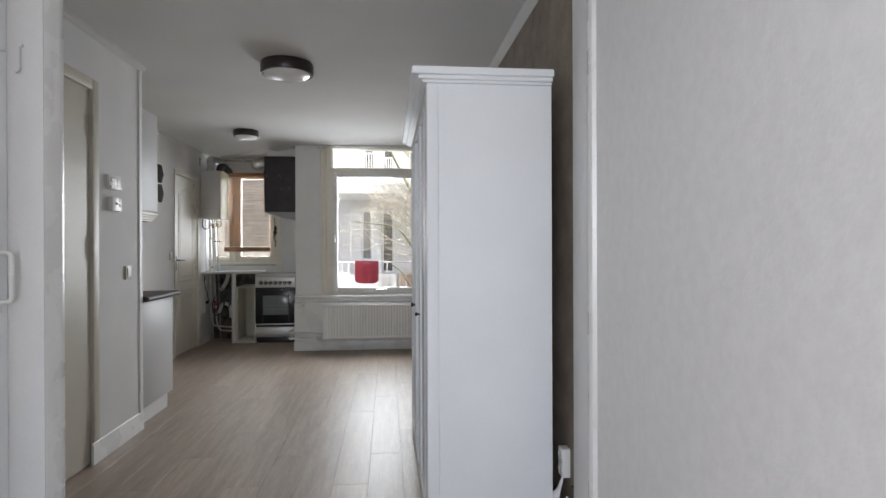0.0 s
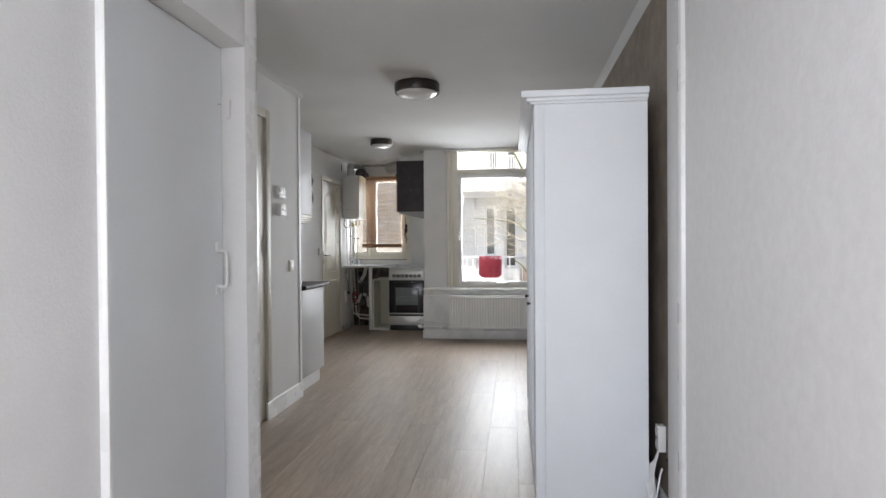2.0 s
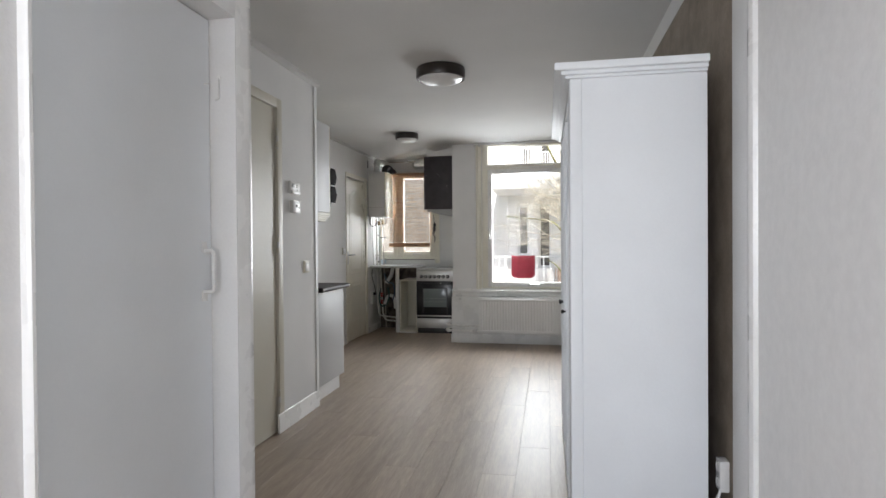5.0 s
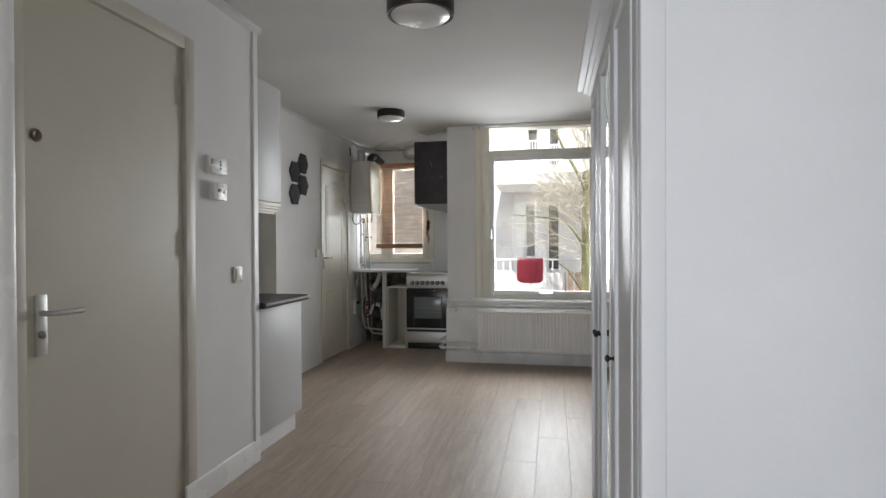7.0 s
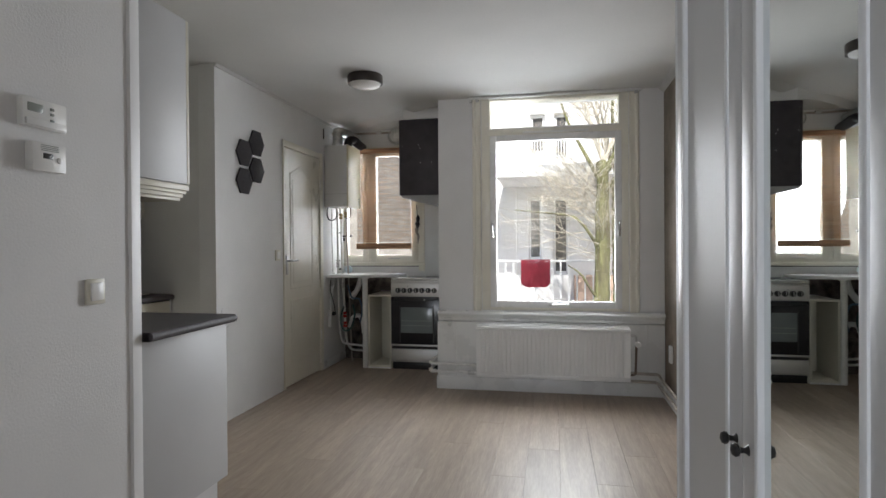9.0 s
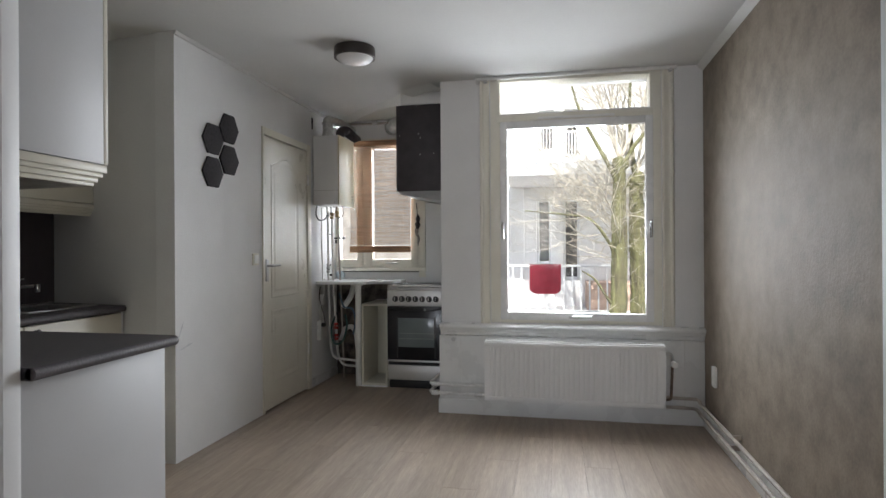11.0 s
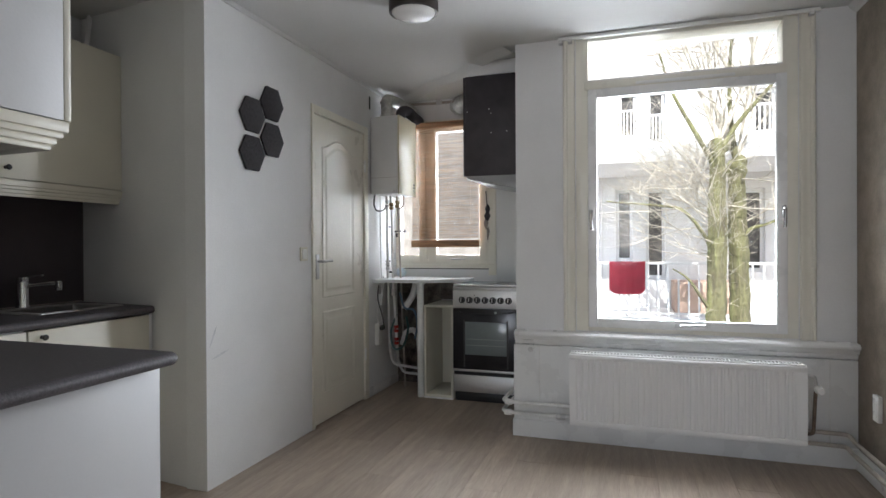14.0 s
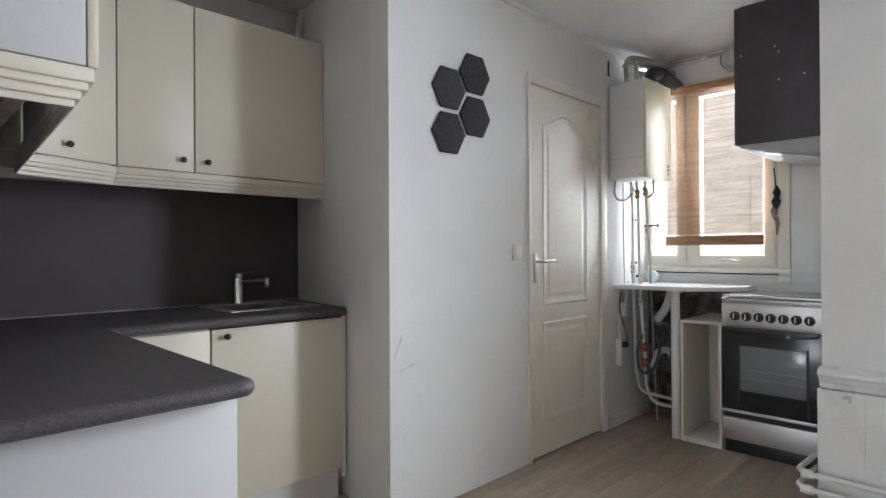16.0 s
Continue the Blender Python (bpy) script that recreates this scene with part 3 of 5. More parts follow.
sill = solid("window_sill", prism(sill_profile(), "x", -0.868, XR - 0.004), M_GLOSS, "white moulded window sill with worn gloss paint", "sill", (0.03, YW, 0.56))
bm = box(-0.878, XR - 0.002, YW - 0.022, YW - 0.001, 0.10, 0.562, 0.003)
setting("wall_panelling", bm, M_GLOSS, "white painted wood panelling below the sill", "wall", True)
for x in (-0.72, -0.10, 0.40, 0.80):
    setting("trim", box(x - 0.0025, x + 0.0025, YW - 0.0245, YW - 0.0215, 0.105, 0.56), M_PIPE, "thin board joint in the panelling", "trim")
bm = box(-0.885, XR - 0.001, YW - 0.034, YW - 0.001, 0, 0.105, 0.004)
setting("baseboard", bm, M_GLOSS, "white painted skirting board below the window", "baseboard", True)
knob = solid("hook_knob", lathe([(0.016, 0.0), (0.016, -0.004), (0.007, -0.008), (0.007, -0.02), (0.011, -0.024), (0.009, -0.03)], (-0.775, YW - 0.022, 0.535), "y", 16), M_STEEL, "small worn metal knob on the panelling", "knob", (-0.775, YW - 0.022, 0.535))

# ---- radiator ----
RX0, RX1, RY, RZ0, RZ1 = -0.522, 0.645, 6.74, 0.157, 0.562
rad = thing("radiator", (0.07, RY + 0.06, RZ0), "white ribbed panel radiator below the window", "radiator")
bm = bmesh.new()
n = 34
pts = []
for i in range(n):
    x0 = RX0 + 0.03 + (RX1 - RX0 - 0.06) * i / n
    w = (RX1 - RX0 - 0.06) / n
    pts += [(x0, RY), (x0 + w * 0.30, RY), (x0 + w * 0.42, RY + 0.007), (x0 + w * 0.88, RY + 0.007)]
front = [(RX0, RY)] + pts + [(RX1, RY), (RX1, RY + 0.015), (RX0, RY + 0.015)]
part("front_panel", prism(front, "z", RZ0 + 0.03, RZ1 - 0.035), M_RAD, rad, smooth=False)
part("rim", box(RX0, RX1, RY - 0.001, RY + 0.014, RZ1 - 0.036, RZ1 - 0.008, 0.004), M_RAD, rad)
part("rim", box(RX0, RX1, RY - 0.001, RY + 0.014, RZ0, RZ0 + 0.031, 0.004), M_RAD, rad)
part("rear_panel", box(RX0 + 0.01, RX1 - 0.01, RY + 0.085, RY + 0.10, RZ0 + 0.01, RZ1 - 0.02, 0.004), M_RAD, rad)
for x in (RX0, RX1 - 0.006):
    part("side_cover", box(x, x + 0.006, RY + 0.004, RY + 0.105, RZ0 + 0.004, RZ1 - 0.004, 0.002), M_RAD, rad)
bm = bmesh.new()
for i in range(64):
    x = RX0 + 0.02 + (RX1 - RX0 - 0.04) * i / 63
    box(x - 0.003, x + 0.003, RY + 0.014, RY + 0.10, RZ1 - 0.012, RZ1 - 0.004, bm=bm)
box(RX0 + 0.006, RX1 - 0.006, RY + 0.012, RY + 0.022, RZ1 - 0.012, RZ1, bm=bm)
box(RX0 + 0.006, RX1 - 0.006, RY + 0.09, RY + 0.104, RZ1 - 0.012, RZ1, bm=bm)
part("top_grille", bm, M_RAD, rad, smooth=False)
for x in (RX0 + 0.2, RX1 - 0.2):
    part("bracket", box(x - 0.015, x + 0.015, RY + 0.10, YW - 0.022, RZ0 + 0.08, RZ1 - 0.08, 0.002), M_RAD, rad)
v = part("valve", tube([(RX1, RY + 0.05, RZ1 - 0.06), (RX1 + 0.045, RY + 0.05, RZ1 - 0.06), (RX1 + 0.05, RY + 0.055, 0.43)], 0.009), M_STEEL, rad)
part("valve_knob", lathe([(0.017, 0.0), (0.021, -0.006), (0.021, -0.045), (0.016, -0.055)], (RX1 + 0.055, RY + 0.04, 0.44), "y", 20), M_PLASTIC, v, "round white thermostat knob")
part("supply_pipe", tube([(RX1 + 0.05, RY + 0.055, 0.44), (RX1 + 0.045, RY + 0.08, 0.20), (RX1 + 0.02, RY + 0.12, 0.185)], 0.009), M_COPPER, rad, "bare copper supply pipe")

M_OLDPIPE = material("dirty_pipe_paint", (0.42, 0.37, 0.32), 0.45, var=0.12, scale=14, grain=80, bump=0.15)
# heating pipes along the panelling and along the taupe wall
for i, (z, zz) in enumerate(((0.21, 0.165), (0.15, 0.11))):
    p = thing("heating_pipe", (XR - 0.05, 5.0, zz), "dull beige heating pipe along the skirting", "pipe", "heating pipes")
    y = YW - 0.06 - 0.01 * i
    pts = [(RX1 - 0.02, y, z - 0.02), (XR - 0.055 - 0.012 * i, y, z - 0.025), (XR - 0.05 - 0.012 * i, y - 0.06, zz), (XR - 0.035 - 0.012 * i, 2.50, zz)]
    part("tube", tube(pts, 0.011, 10), M_OLDPIPE, p)
    for yy in (6.2, 5.0, 3.9):
        part("clip", box(XR - 0.05 - 0.012 * i, XR - 0.002, yy - 0.004, yy + 0.004, zz - 0.014, zz + 0.014, 0.002), M_OLDPIPE, p)
    p = thing("heating_pipe", (-0.72, y, z), "white painted pipe bending round the pier to the radiator", "pipe", "heating pipes")
    pts = [(RX0 + 0.03, y + 0.005, z), (-0.90, y, z + 0.004), (-0.945, y + 0.03, z + 0.006), (-0.93, y + 0.30, z + 0.01)]
    part("tube", tube(pts, 0.0115, 10), M_PIPE, p)
    part("elbow", lathe([(0.017, -0.022), (0.018, -0.012), (0.018, 0.012), (0.017, 0.022)], (-0.905, y, z + 0.004), "x", 16), M_PIPE, p)
    if i:
        part("joint", lathe([(0.014, -0.03), (0.017, -0.028), (0.017, -0.005), (0.013, 0.0), (0.017, 0.004), (0.017, 0.025)], (-0.585, y + 0.004, z), "x", 14), M_STEEL, p, "bare metal coupling")

# ---- sockets, switches and controls ----
def plate_on_x(name, x, s, y, z, w, h, label, cat, depth=0.012, mat=None):
    t = thing(name, (x, y, z), label, cat)
    lo, hi = sorted((x, x + s * depth))
    part("back_plate", box(lo, hi, y - w / 2, y + w / 2, z - h / 2, z + h / 2, 0.004), mat or M_PLASTIC, t)
    return t


def light_switch(x, s, y, z, label):
    t = plate_on_x("light_switch", x, s, y, z, 0.078, 0.085, label, "switch", 0.012, M_CAB)
    lo, hi = sorted((x + s * 0.011, x + s * 0.017))
    part("rocker", box(lo, hi, y - 0.026, y + 0.026, z - 0.03, z + 0.03, 0.003), M_PLASTIC, t)


light_switch(XD, 1, 3.94, 1.052, "cream single light switch on the entrance wall")
light_switch(XK, 1, 6.55, 1.125, "cream single light switch beside the panel door")
t = plate_on_x("thermostat", XD, 1, 3.746, 1.595, 0.15, 0.085, "white room thermostat with small grey display", "thermostat", 0.022)
part("display", box(XD + 0.021, XD + 0.0235, 3.687, 3.737, 1.597, 1.622, 0.001), M_GREYPL, t, "grey liquid crystal display")
for z in (1.615, 1.60, 1.58):
    part("button", box(XD + 0.021, XD + 0.025, 3.762, 3.774, z - 0.004, z + 0.004, 0.001), M_GREYPL, t)
part("flap", box(XD + 0.0215, XD + 0.031, 3.677, 3.812, 1.556, 1.576, 0.002), M_PLASTIC, t)
t = plate_on_x("carbon_monoxide_alarm", XD, 1, 3.752, 1.468, 0.115, 0.085, "small white wall alarm with dark display", "alarm", 0.03)
part("display", box(XD + 0.029, XD + 0.0315, 3.729, 3.762, 1.464, 1.48, 0.001), M_BLACK, t, "small black display")
part("test_button", lathe([(0.009, 0.029), (0.009, 0.032), (0.007, 0.033)], (XD, 3.784, 1.463), "x", 16), M_PLASTIC, t)
for k in range(4):
    part("slot", box(XD + 0.029, XD + 0.031, 3.722, 3.782, 1.487 + k * 0.005, 1.489 + k * 0.005), M_GREYPL, t)


def socket(x, s, y, z, label, w=0.065, h=0.125, dp=0.02):
    t = plate_on_x("wall_socket", x, s, y, z, w, h, label, "socket", dp)
    for dz in (-0.029, 0.029):
        part("cup", lathe([(0.021, (dp - 0.002) * s), (0.021, (dp + 0.002) * s), (0.017, (dp + 0.002) * s), (0.015, (dp - 0.004) * s)], (x, y, z + dz), "x", 18), M_PLASTIC, t)
    return t


socket(XR, -1, 6.69, 0.385, "white double wall socket on the taupe wall")
socket(XR, -1, 2.40, 0.345, "white double surface socket beside the wardrobe", 0.055, 0.115, 0.034)
cab = thing("coiled_cable", (XR - 0.05, 2.37, 0.0), "loose white coiled cable hanging below the socket", "cable")
for k in range(5):
    dx = 0.007 * k
    pts = curve_points([(XR - 0.035 - dx * 0.4, 2.365, 0.30 - 0.012 * k), (XR - 0.062 - dx, 2.345 + 0.01 * k, 0.20), (XR - 0.05 - dx, 2.36 - 0.012 * k, 0.09), (XR - 0.075 + dx, 2.37, 0.012), (XR - 0.045, 2.40 + 0.01 * k, 0.10), (XR - 0.052, 2.385, 0.22), (XR - 0.04, 2.37, 0.28)], 6)
    part("loop", tube(pts, 0.0050, 7), M_CABLE, cab)
part("tail", tube(curve_points([(XR - 0.03, 2.325, 0.235), (XR - 0.036, 2.335, 0.20), (XR - 0.05, 2.345, 0.10), (XR - 0.07, 2.36, 0.012)], 6), 0.0045, 7), M_CABLE, cab)
nail = solid("wall_stud", lathe([(0.004, 0), (0.004, -0.01), (0.002, -0.012)], (XR, 2.335, 0.27), "x", 8), M_BLACK, "tiny dark stud in the wall", "nail", (XR, 2.335, 0.27))

# ---- ceiling lamps ----
def ceiling_lamp(x, y, r, label):
    t = thing("ceiling_lamp", (x, y, CEIL), label, "ceiling lamp", "ceiling lamps")
    h = 0.075 if r > 0.14 else 0.065
    part("rim", lathe([(r * 0.86, 0), (r * 0.97, -0.002), (r, -0.012), (r, -h + 0.006), (r * 0.985, -h), (r * 0.90, -h), (r * 0.88, -h + 0.01), (r * 0.86, -0.01)], (x, y, CEIL), "z", 48), M_LAMPRIM, t, "dark brown metal rim")
    part("diffuser", lathe([(r * 0.885, -h + 0.02), (r * 0.87, -h - 0.002), (r * 0.78, -h - 0.014), (r * 0.55, -h - 0.024), (r * 0.25, -h - 0.029), (0.002, -h - 0.030)], (x, y, CEIL), "z", 48), M_OPAL, t, "unlit opal glass diffuser")


ceiling_lamp(-0.44, 3.985, 0.168, "large round flush lamp with dark rim, switched off")
ceiling_lamp(-1.232, 6.175, 0.125, "small round flush lamp with dark rim, switched off")

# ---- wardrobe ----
# door fronts: satin white greyed in colour for the dim side they face
M_WARDDOOR = material("white_satin_foil_dimmed", (0.60, 0.605, 0.61), 0.42, var=0.015, scale=3, grain=120, bump=0.06)
WF, WB, WY0, WY1, WH = 0.378, 0.852, 2.355, 3.712, 1.83
wd = thing("wardrobe", ((WF + WB) / 2, (WY0 + WY1) / 2, 0), "white three-door wardrobe with a mirror door and moulded cornice", "wardrobe")
part("side_panel", box(WF + 0.022, WB, WY0, WY0 + 0.02, 0.0, WH, 0.002), M_WARD, wd)
part("side_panel", box(WF + 0.022, WB, WY1 - 0.02, WY1, 0.0, WH, 0.002), M_WARD, wd)
part("corner_post", box(WF - 0.016, WF + 0.03, WY0 - 0.006, WY0 + 0.03, 0.0, WH, 0.005), M_WARD, wd)
part("corner_post", box(WF - 0.016, WF + 0.03, WY1 - 0.03, WY1 + 0.006, 0.0, WH, 0.005), M_WARD, wd)
part("back_panel", box(WB - 0.008, WB - 0.002, WY0 + 0.02, WY1 - 0.02, 0.03, WH), M_WARD, wd)
part("top_board", box(WF + 0.01, WB, WY0 + 0.01, WY1 - 0.01, WH - 0.02, WH - 0.001), M_WARD, wd)
part("plinth", box(WF + 0.02, WF + 0.035, WY0 + 0.02, WY1 - 0.02, 0.0, 0.075, 0.002), M_WARD, wd)
for e0, e1, z0, z1 in ((0.032, 0.012, WH, WH + 0.012), (0.048, 0.024, WH + 0.011, WH + 0.027), (0.072, 0.040, WH + 0.026, WH + 0.055)):
    part("cornice", box(WF - e0, WB, WY0 - e1, WY1 + e1, z0, z1, 0.005), M_WARD, wd)
CUTS = (WY0 + 0.028, 2.829, 3.242, WY1 - 0.028)
for k in range(3):
    a, b = CUTS[k] + 0.0015, CUTS[k + 1] - 0.0015
    z0, z1, st = 0.08, WH - 0.005, 0.062
    bm = box(WF - 0.018, WF + 0.0, a, a + st, z0, z1, 0.003)
    box(WF - 0.018, WF, b - st, b, z0, z1, 0.003, bm=bm)
    box(WF - 0.0175, WF, a + st - 0.001, b - st + 0.001, z0, z0 + 0.085, 0.003, bm=bm)
    box(WF - 0.0175, WF, a + st - 0.001, b - st + 0.001, z1 - 0.062, z1, 0.003, bm=bm)
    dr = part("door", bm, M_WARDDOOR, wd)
    i0, i1, j0, j1 = a + st, b - st, z0 + 0.085, z1 - 0.062
    bm = bmesh.new()
    for y0, y1, zz0, zz1 in ((i0 - 0.004, i0 + 0.012, j0, j1), (i1 - 0.012, i1 + 0.004, j0, j1), (i0 + 0.011, i1 - 0.011, j0 - 0.004, j0 + 0.012), (i0 + 0.011, i1 - 0.011, j1 - 0.012, j1 + 0.004)):
        box(WF - 0.0215, WF - 0.006, y0, y1, zz0, zz1, 0.004, bm=bm)
    part("bead", bm, M_WARD, dr)
    if k == 1:
        part("mirror", box(WF - 0.012, WF - 0.006, i0 + 0.004, i1 - 0.004, j0 + 0.004, j1 - 0.004), M_MIRROR, dr, "clear mirror glass", smooth=False)
    else:
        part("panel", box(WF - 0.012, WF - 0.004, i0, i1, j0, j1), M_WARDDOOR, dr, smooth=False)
    ky = {0: b - 0.024, 1: b - 0.027, 2: a + 0.024}[k]
    part("knob", lathe([(0.008, -0.018), (0.006, -0.020), (0.004, -0.023), (0.0045, -0.029), (0.009, -0.032), (0.010, -0.036), (0.008, -0.040), (0.003, -0.042)], (WF, ky, 0.895), "x", 20), M_BLACK, dr, "dark pewter knob")

# ---- hexagon panels ----
def hexagon(y, z, R=0.1055):
    return [(y + R * math.cos(radians(60 * k)), z + R * math.sin(radians(60 * k))) for k in range(6)]


for y, z in ((6.052, 1.876), (6.227, 1.974), (6.228, 1.772), (6.050, 1.672)):
    solid("hexagon_panel", prism(hexagon(y, z), "x", XK + 0.001, XK + 0.016, bev=0.003), M_FELT, "dark charcoal hexagonal felt pinboard tile on the wall", "wall panel", (XK, y, z), "hexagon panels")
# scuff marks on the wall below
M_SCUFF = material("grey_scuff", (0.56, 0.56, 0.565), 0.8, var=0.1)
for y, z, a, l in ((5.80, 0.64, 12, 0.13), (5.75, 0.735, 62, 0.12)):
    bm = bmesh.new()
    c, s_ = math.cos(radians(a)), math.sin(radians(a))
    v = [bm.verts.new((XK + 0.0012, y + u * c - w * s_, z + u * s_ + w * c)) for u, w in ((-l / 2, 0), (-l / 4, -0.006), (l / 5, -0.005), (l / 2, 0.001), (l / 6, 0.006), (-l / 5, 0.004))]
    bm.faces.new(v)
    setting("scuff_mark", bm, M_SCUFF, "faint grey scuff on the white wall", "scuff")

# ---- kitchen ----
TZ = 0.88
KX, KY = -2.445, 4.765          # front edges of the two worktop legs
AE = -1.382                     # end of the front leg
SX0, SX1, SY0, SY1 = -2.955, -2.60, 5.25, 5.68       # sink cut-out
NR = 0.018
wt = thing("worktop", (-2.4, 4.6, TZ - 0.036), "L-shaped dark speckled laminate worktop with rounded edge", "worktop")
hx0, hx1, hy0, hy1, hm = SX0 + 0.03, SX1 - 0.02, SY0 + 0.02, SY1 - 0.02, (SY0 + SY1) / 2
bm = prism([(XS + 0.004, 4.115), (XD - 0.11, 4.115), (XD - 0.11, 4.168), (AE - NR, 4.168), (AE - NR, KY - NR), (KX - NR, KY - NR), (KX - NR, 5.722), (XS + 0.004, 5.80),
            (XS + 0.004, hm + 0.0005), (hx0, hm + 0.0005), (hx0, hy1), (hx1, hy1), (hx1, hy0), (hx0, hy0), (hx0, hm - 0.0005), (XS + 0.004, hm - 0.0005)], "z", TZ - 0.036, TZ)
part("top_board", bm, M_TOP, wt, smooth=False)
part("front_edge", tube([(AE - NR, 4.168, TZ - NR), (AE - NR, KY - NR - 0.04, TZ - NR), (AE - NR, KY - NR, TZ - NR), (AE - NR - 0.04, KY - NR, TZ - NR), (KX - NR, KY - NR, TZ - NR)], NR, 16), M_TOP, wt, "rounded worktop edge")
part("front_edge", tube([(KX - NR, KY - NR, TZ - NR), (KX - NR, 5.72, TZ - NR)], NR, 16), M_TOP, wt, "rounded worktop edge")
bm = box(XS + 0.001, XS + 0.008, 4.115, 5.815, TZ, 1.425)
solid("splashback", bm, M_SPLASH, "dark plain splashback panel behind the sink", "splashback", (XS, 5.0, TZ))
bm = box(XS + 0.01, AE - 0.08, 4.112, 4.12, TZ, 1.425)
solid("splashback", bm, M_SPLASH, "dark splashback panel behind the hob side", "splashback", (-2.2, 4.115, TZ))


def dark_knob(parent, c, axis, s):
    part("knob", lathe([(0.008, 0), (0.006, s * 0.006), (0.005, s * 0.012), (0.011, s * 0.017), (0.0125, s * 0.022), (0.010, s * 0.027), (0.003, s * 0.029)], c, axis, 18), M_BLACK, parent, "small black knob")


# peninsula cabinets with a closed end panel
pen = thing("base_cabinet", (-2.0, 4.45, 0), "white base cabinet with plain end panel below the worktop", "cabinet", "kitchen cabinets")
part("end_panel", box(AE - 0.078, AE - 0.06, 4.168, KY - 0.022, 0.115, TZ - 0.037, 0.002), M_ENDDIM, pen)
part("body", box(-2.46, AE - 0.08, 4.168, KY - 0.045, 0.115, TZ - 0.037), M_CABW, pen)
part("door", box(-1.98, AE - 0.082, KY - 0.044, KY - 0.024, 0.12, TZ - 0.04, 0.002), M_CAB, pen, "cream cabinet door edge")
part("door", box(-2.455, -1.985, KY - 0.044, KY - 0.024, 0.12, TZ - 0.04, 0.002), M_CAB, pen)
part("plinth", box(-2.46, AE - 0.085, 4.17, KY - 0.07, 0.0, 0.114), M_CABW, pen, "white plinth panel")
for x in (-1.90, -2.40):
    dark_knob(pen, (x, KY - 0.024, 0.80), "y", 1)
# sink run
FX = KX - 0.028
for y0, y1, lab, knob_at in ((5.115, 5.715, "cream sink cabinet with one wide door", 5.17), (4.80, 5.112, "narrow cream corner base cabinet", 5.06)):
    c = thing("base_cabinet", ((XS + FX) / 2, (y0 + y1) / 2, 0), lab, "cabinet", "kitchen cabinets")
    part("body", box(XS + 0.01, FX - 0.02, y0, y1, 0.141, 0.66 if y0 > 5 else TZ - 0.04), M_CABW, c)
    d = part("door", box(FX - 0.019, FX, y0 + 0.002, y1 - 0.002, 0.148, TZ - 0.045, 0.003), M_CAB, c)
    if y0 > 5:
        dark_knob(d, (FX, knob_at, 0.806), "x", 1)
    part("plinth", box(XS + 0.05, FX - 0.04, y0, y1, 0, 0.14), M_CABW, c)
solid("filler_strip", box(FX - 0.03, FX - 0.006, 5.717, 5.735, 0.1, TZ - 0.04), M_CABW, "narrow filler strip beside the sink cabinet", "filler", (FX - 0.02, 5.72, 0.1))

# sink set into the worktop
sk = thing("sink", ((SX0 + SX1) / 2, (SY0 + SY1) / 2, TZ - 0.15), "inset stainless steel sink with a deep bowl", "sink")
bm = box(SX0, SX1, SY0, SY0 + 0.035, TZ - 0.001, TZ + 0.006, 0.003)
box(SX0, SX1, SY1 - 0.03, SY1, TZ - 0.001, TZ + 0.006, 0.003, bm=bm)
box(SX0, SX0 + 0.05, SY0 + 0.03, SY1 - 0.028, TZ - 0.001, TZ + 0.0055, 0.003, bm=bm)
box(SX1 - 0.035, SX1, SY0 + 0.03, SY1 - 0.028, TZ - 0.001, TZ + 0.0055, 0.003, bm=bm)
part("rim", bm, M_STEEL, sk)
bx0, bx1, by0, by1 = SX0 + 0.046, SX1 - 0.032, SY0 + 0.033, SY1 - 0.028
bm = box(bx0 - 0.004, bx0, by0, by1, TZ - 0.15, TZ)
box(bx1, bx1 + 0.004, by0, by1, TZ - 0.15, TZ, bm=bm)
box(bx0 - 0.004, bx1 + 0.004, by0 - 0.004, by0, TZ - 0.15, TZ, bm=bm)
box(bx0 - 0.004, bx1 + 0.004, by1, by1 + 0.004, TZ - 0.15, TZ, bm=bm)
box(bx0 - 0.004, bx1 + 0.004, by0 - 0.004, by1 + 0.004, TZ - 0.154, TZ - 0.15, bm=bm)
part("bowl", bm, M_SINK, sk, smooth=False)
part("drain", lathe([(0.04, 0.0), (0.038, 0.003), (0.03, 0.002), (0.004, 0.0015)], ((SX0 + SX1) / 2, (SY0 + SY1) / 2, TZ - 0.15), "z", 24), M_CHROME, sk)
tap = thing("tap", (-2.985, 5.455, TZ), "chrome mixer tap behind the sink", "tap")
part("body", lathe([(0.030, 0), (0.030, 0.008), (0.026, 0.014), (0.026, 0.120), (0.024, 0.125), (0.026, 0.129), (0.026, 0.150), (0.014, 0.156)], (-2.985, 5.455, TZ), "z", 24), M_CHROME, tap)
part("spout", tube([(-2.98, 5.46, TZ + 0.105), (-2.90, 5.515, TZ + 0.118), (-2.865, 5.54, TZ + 0.118)], 0.011, 12), M_CHROME, tap)
part("aerator", lathe([(0.013, -0.03), (0.015, -0.02), (0.015, 0.012), (0.011, 0.017)], (-2.862, 5.542, TZ + 0.112), "z", 16), M_CHROME, tap)
part("lever", tube([(-2.985, 5.455, TZ + 0.148), (-2.93, 5.475, TZ + 0.158), (-2.895, 5.49, TZ + 0.158)], 0.007, 10, r2=0.005), M_CHROME, tap)
solid("sealant_bead", box(XS + 0.008, XS + 0.014, 4.12, 5.80, TZ, TZ + 0.006, 0.002), M_WARMGREY, "grey sealant bead along the splashback", "sealant", (XS, 5.0, TZ))


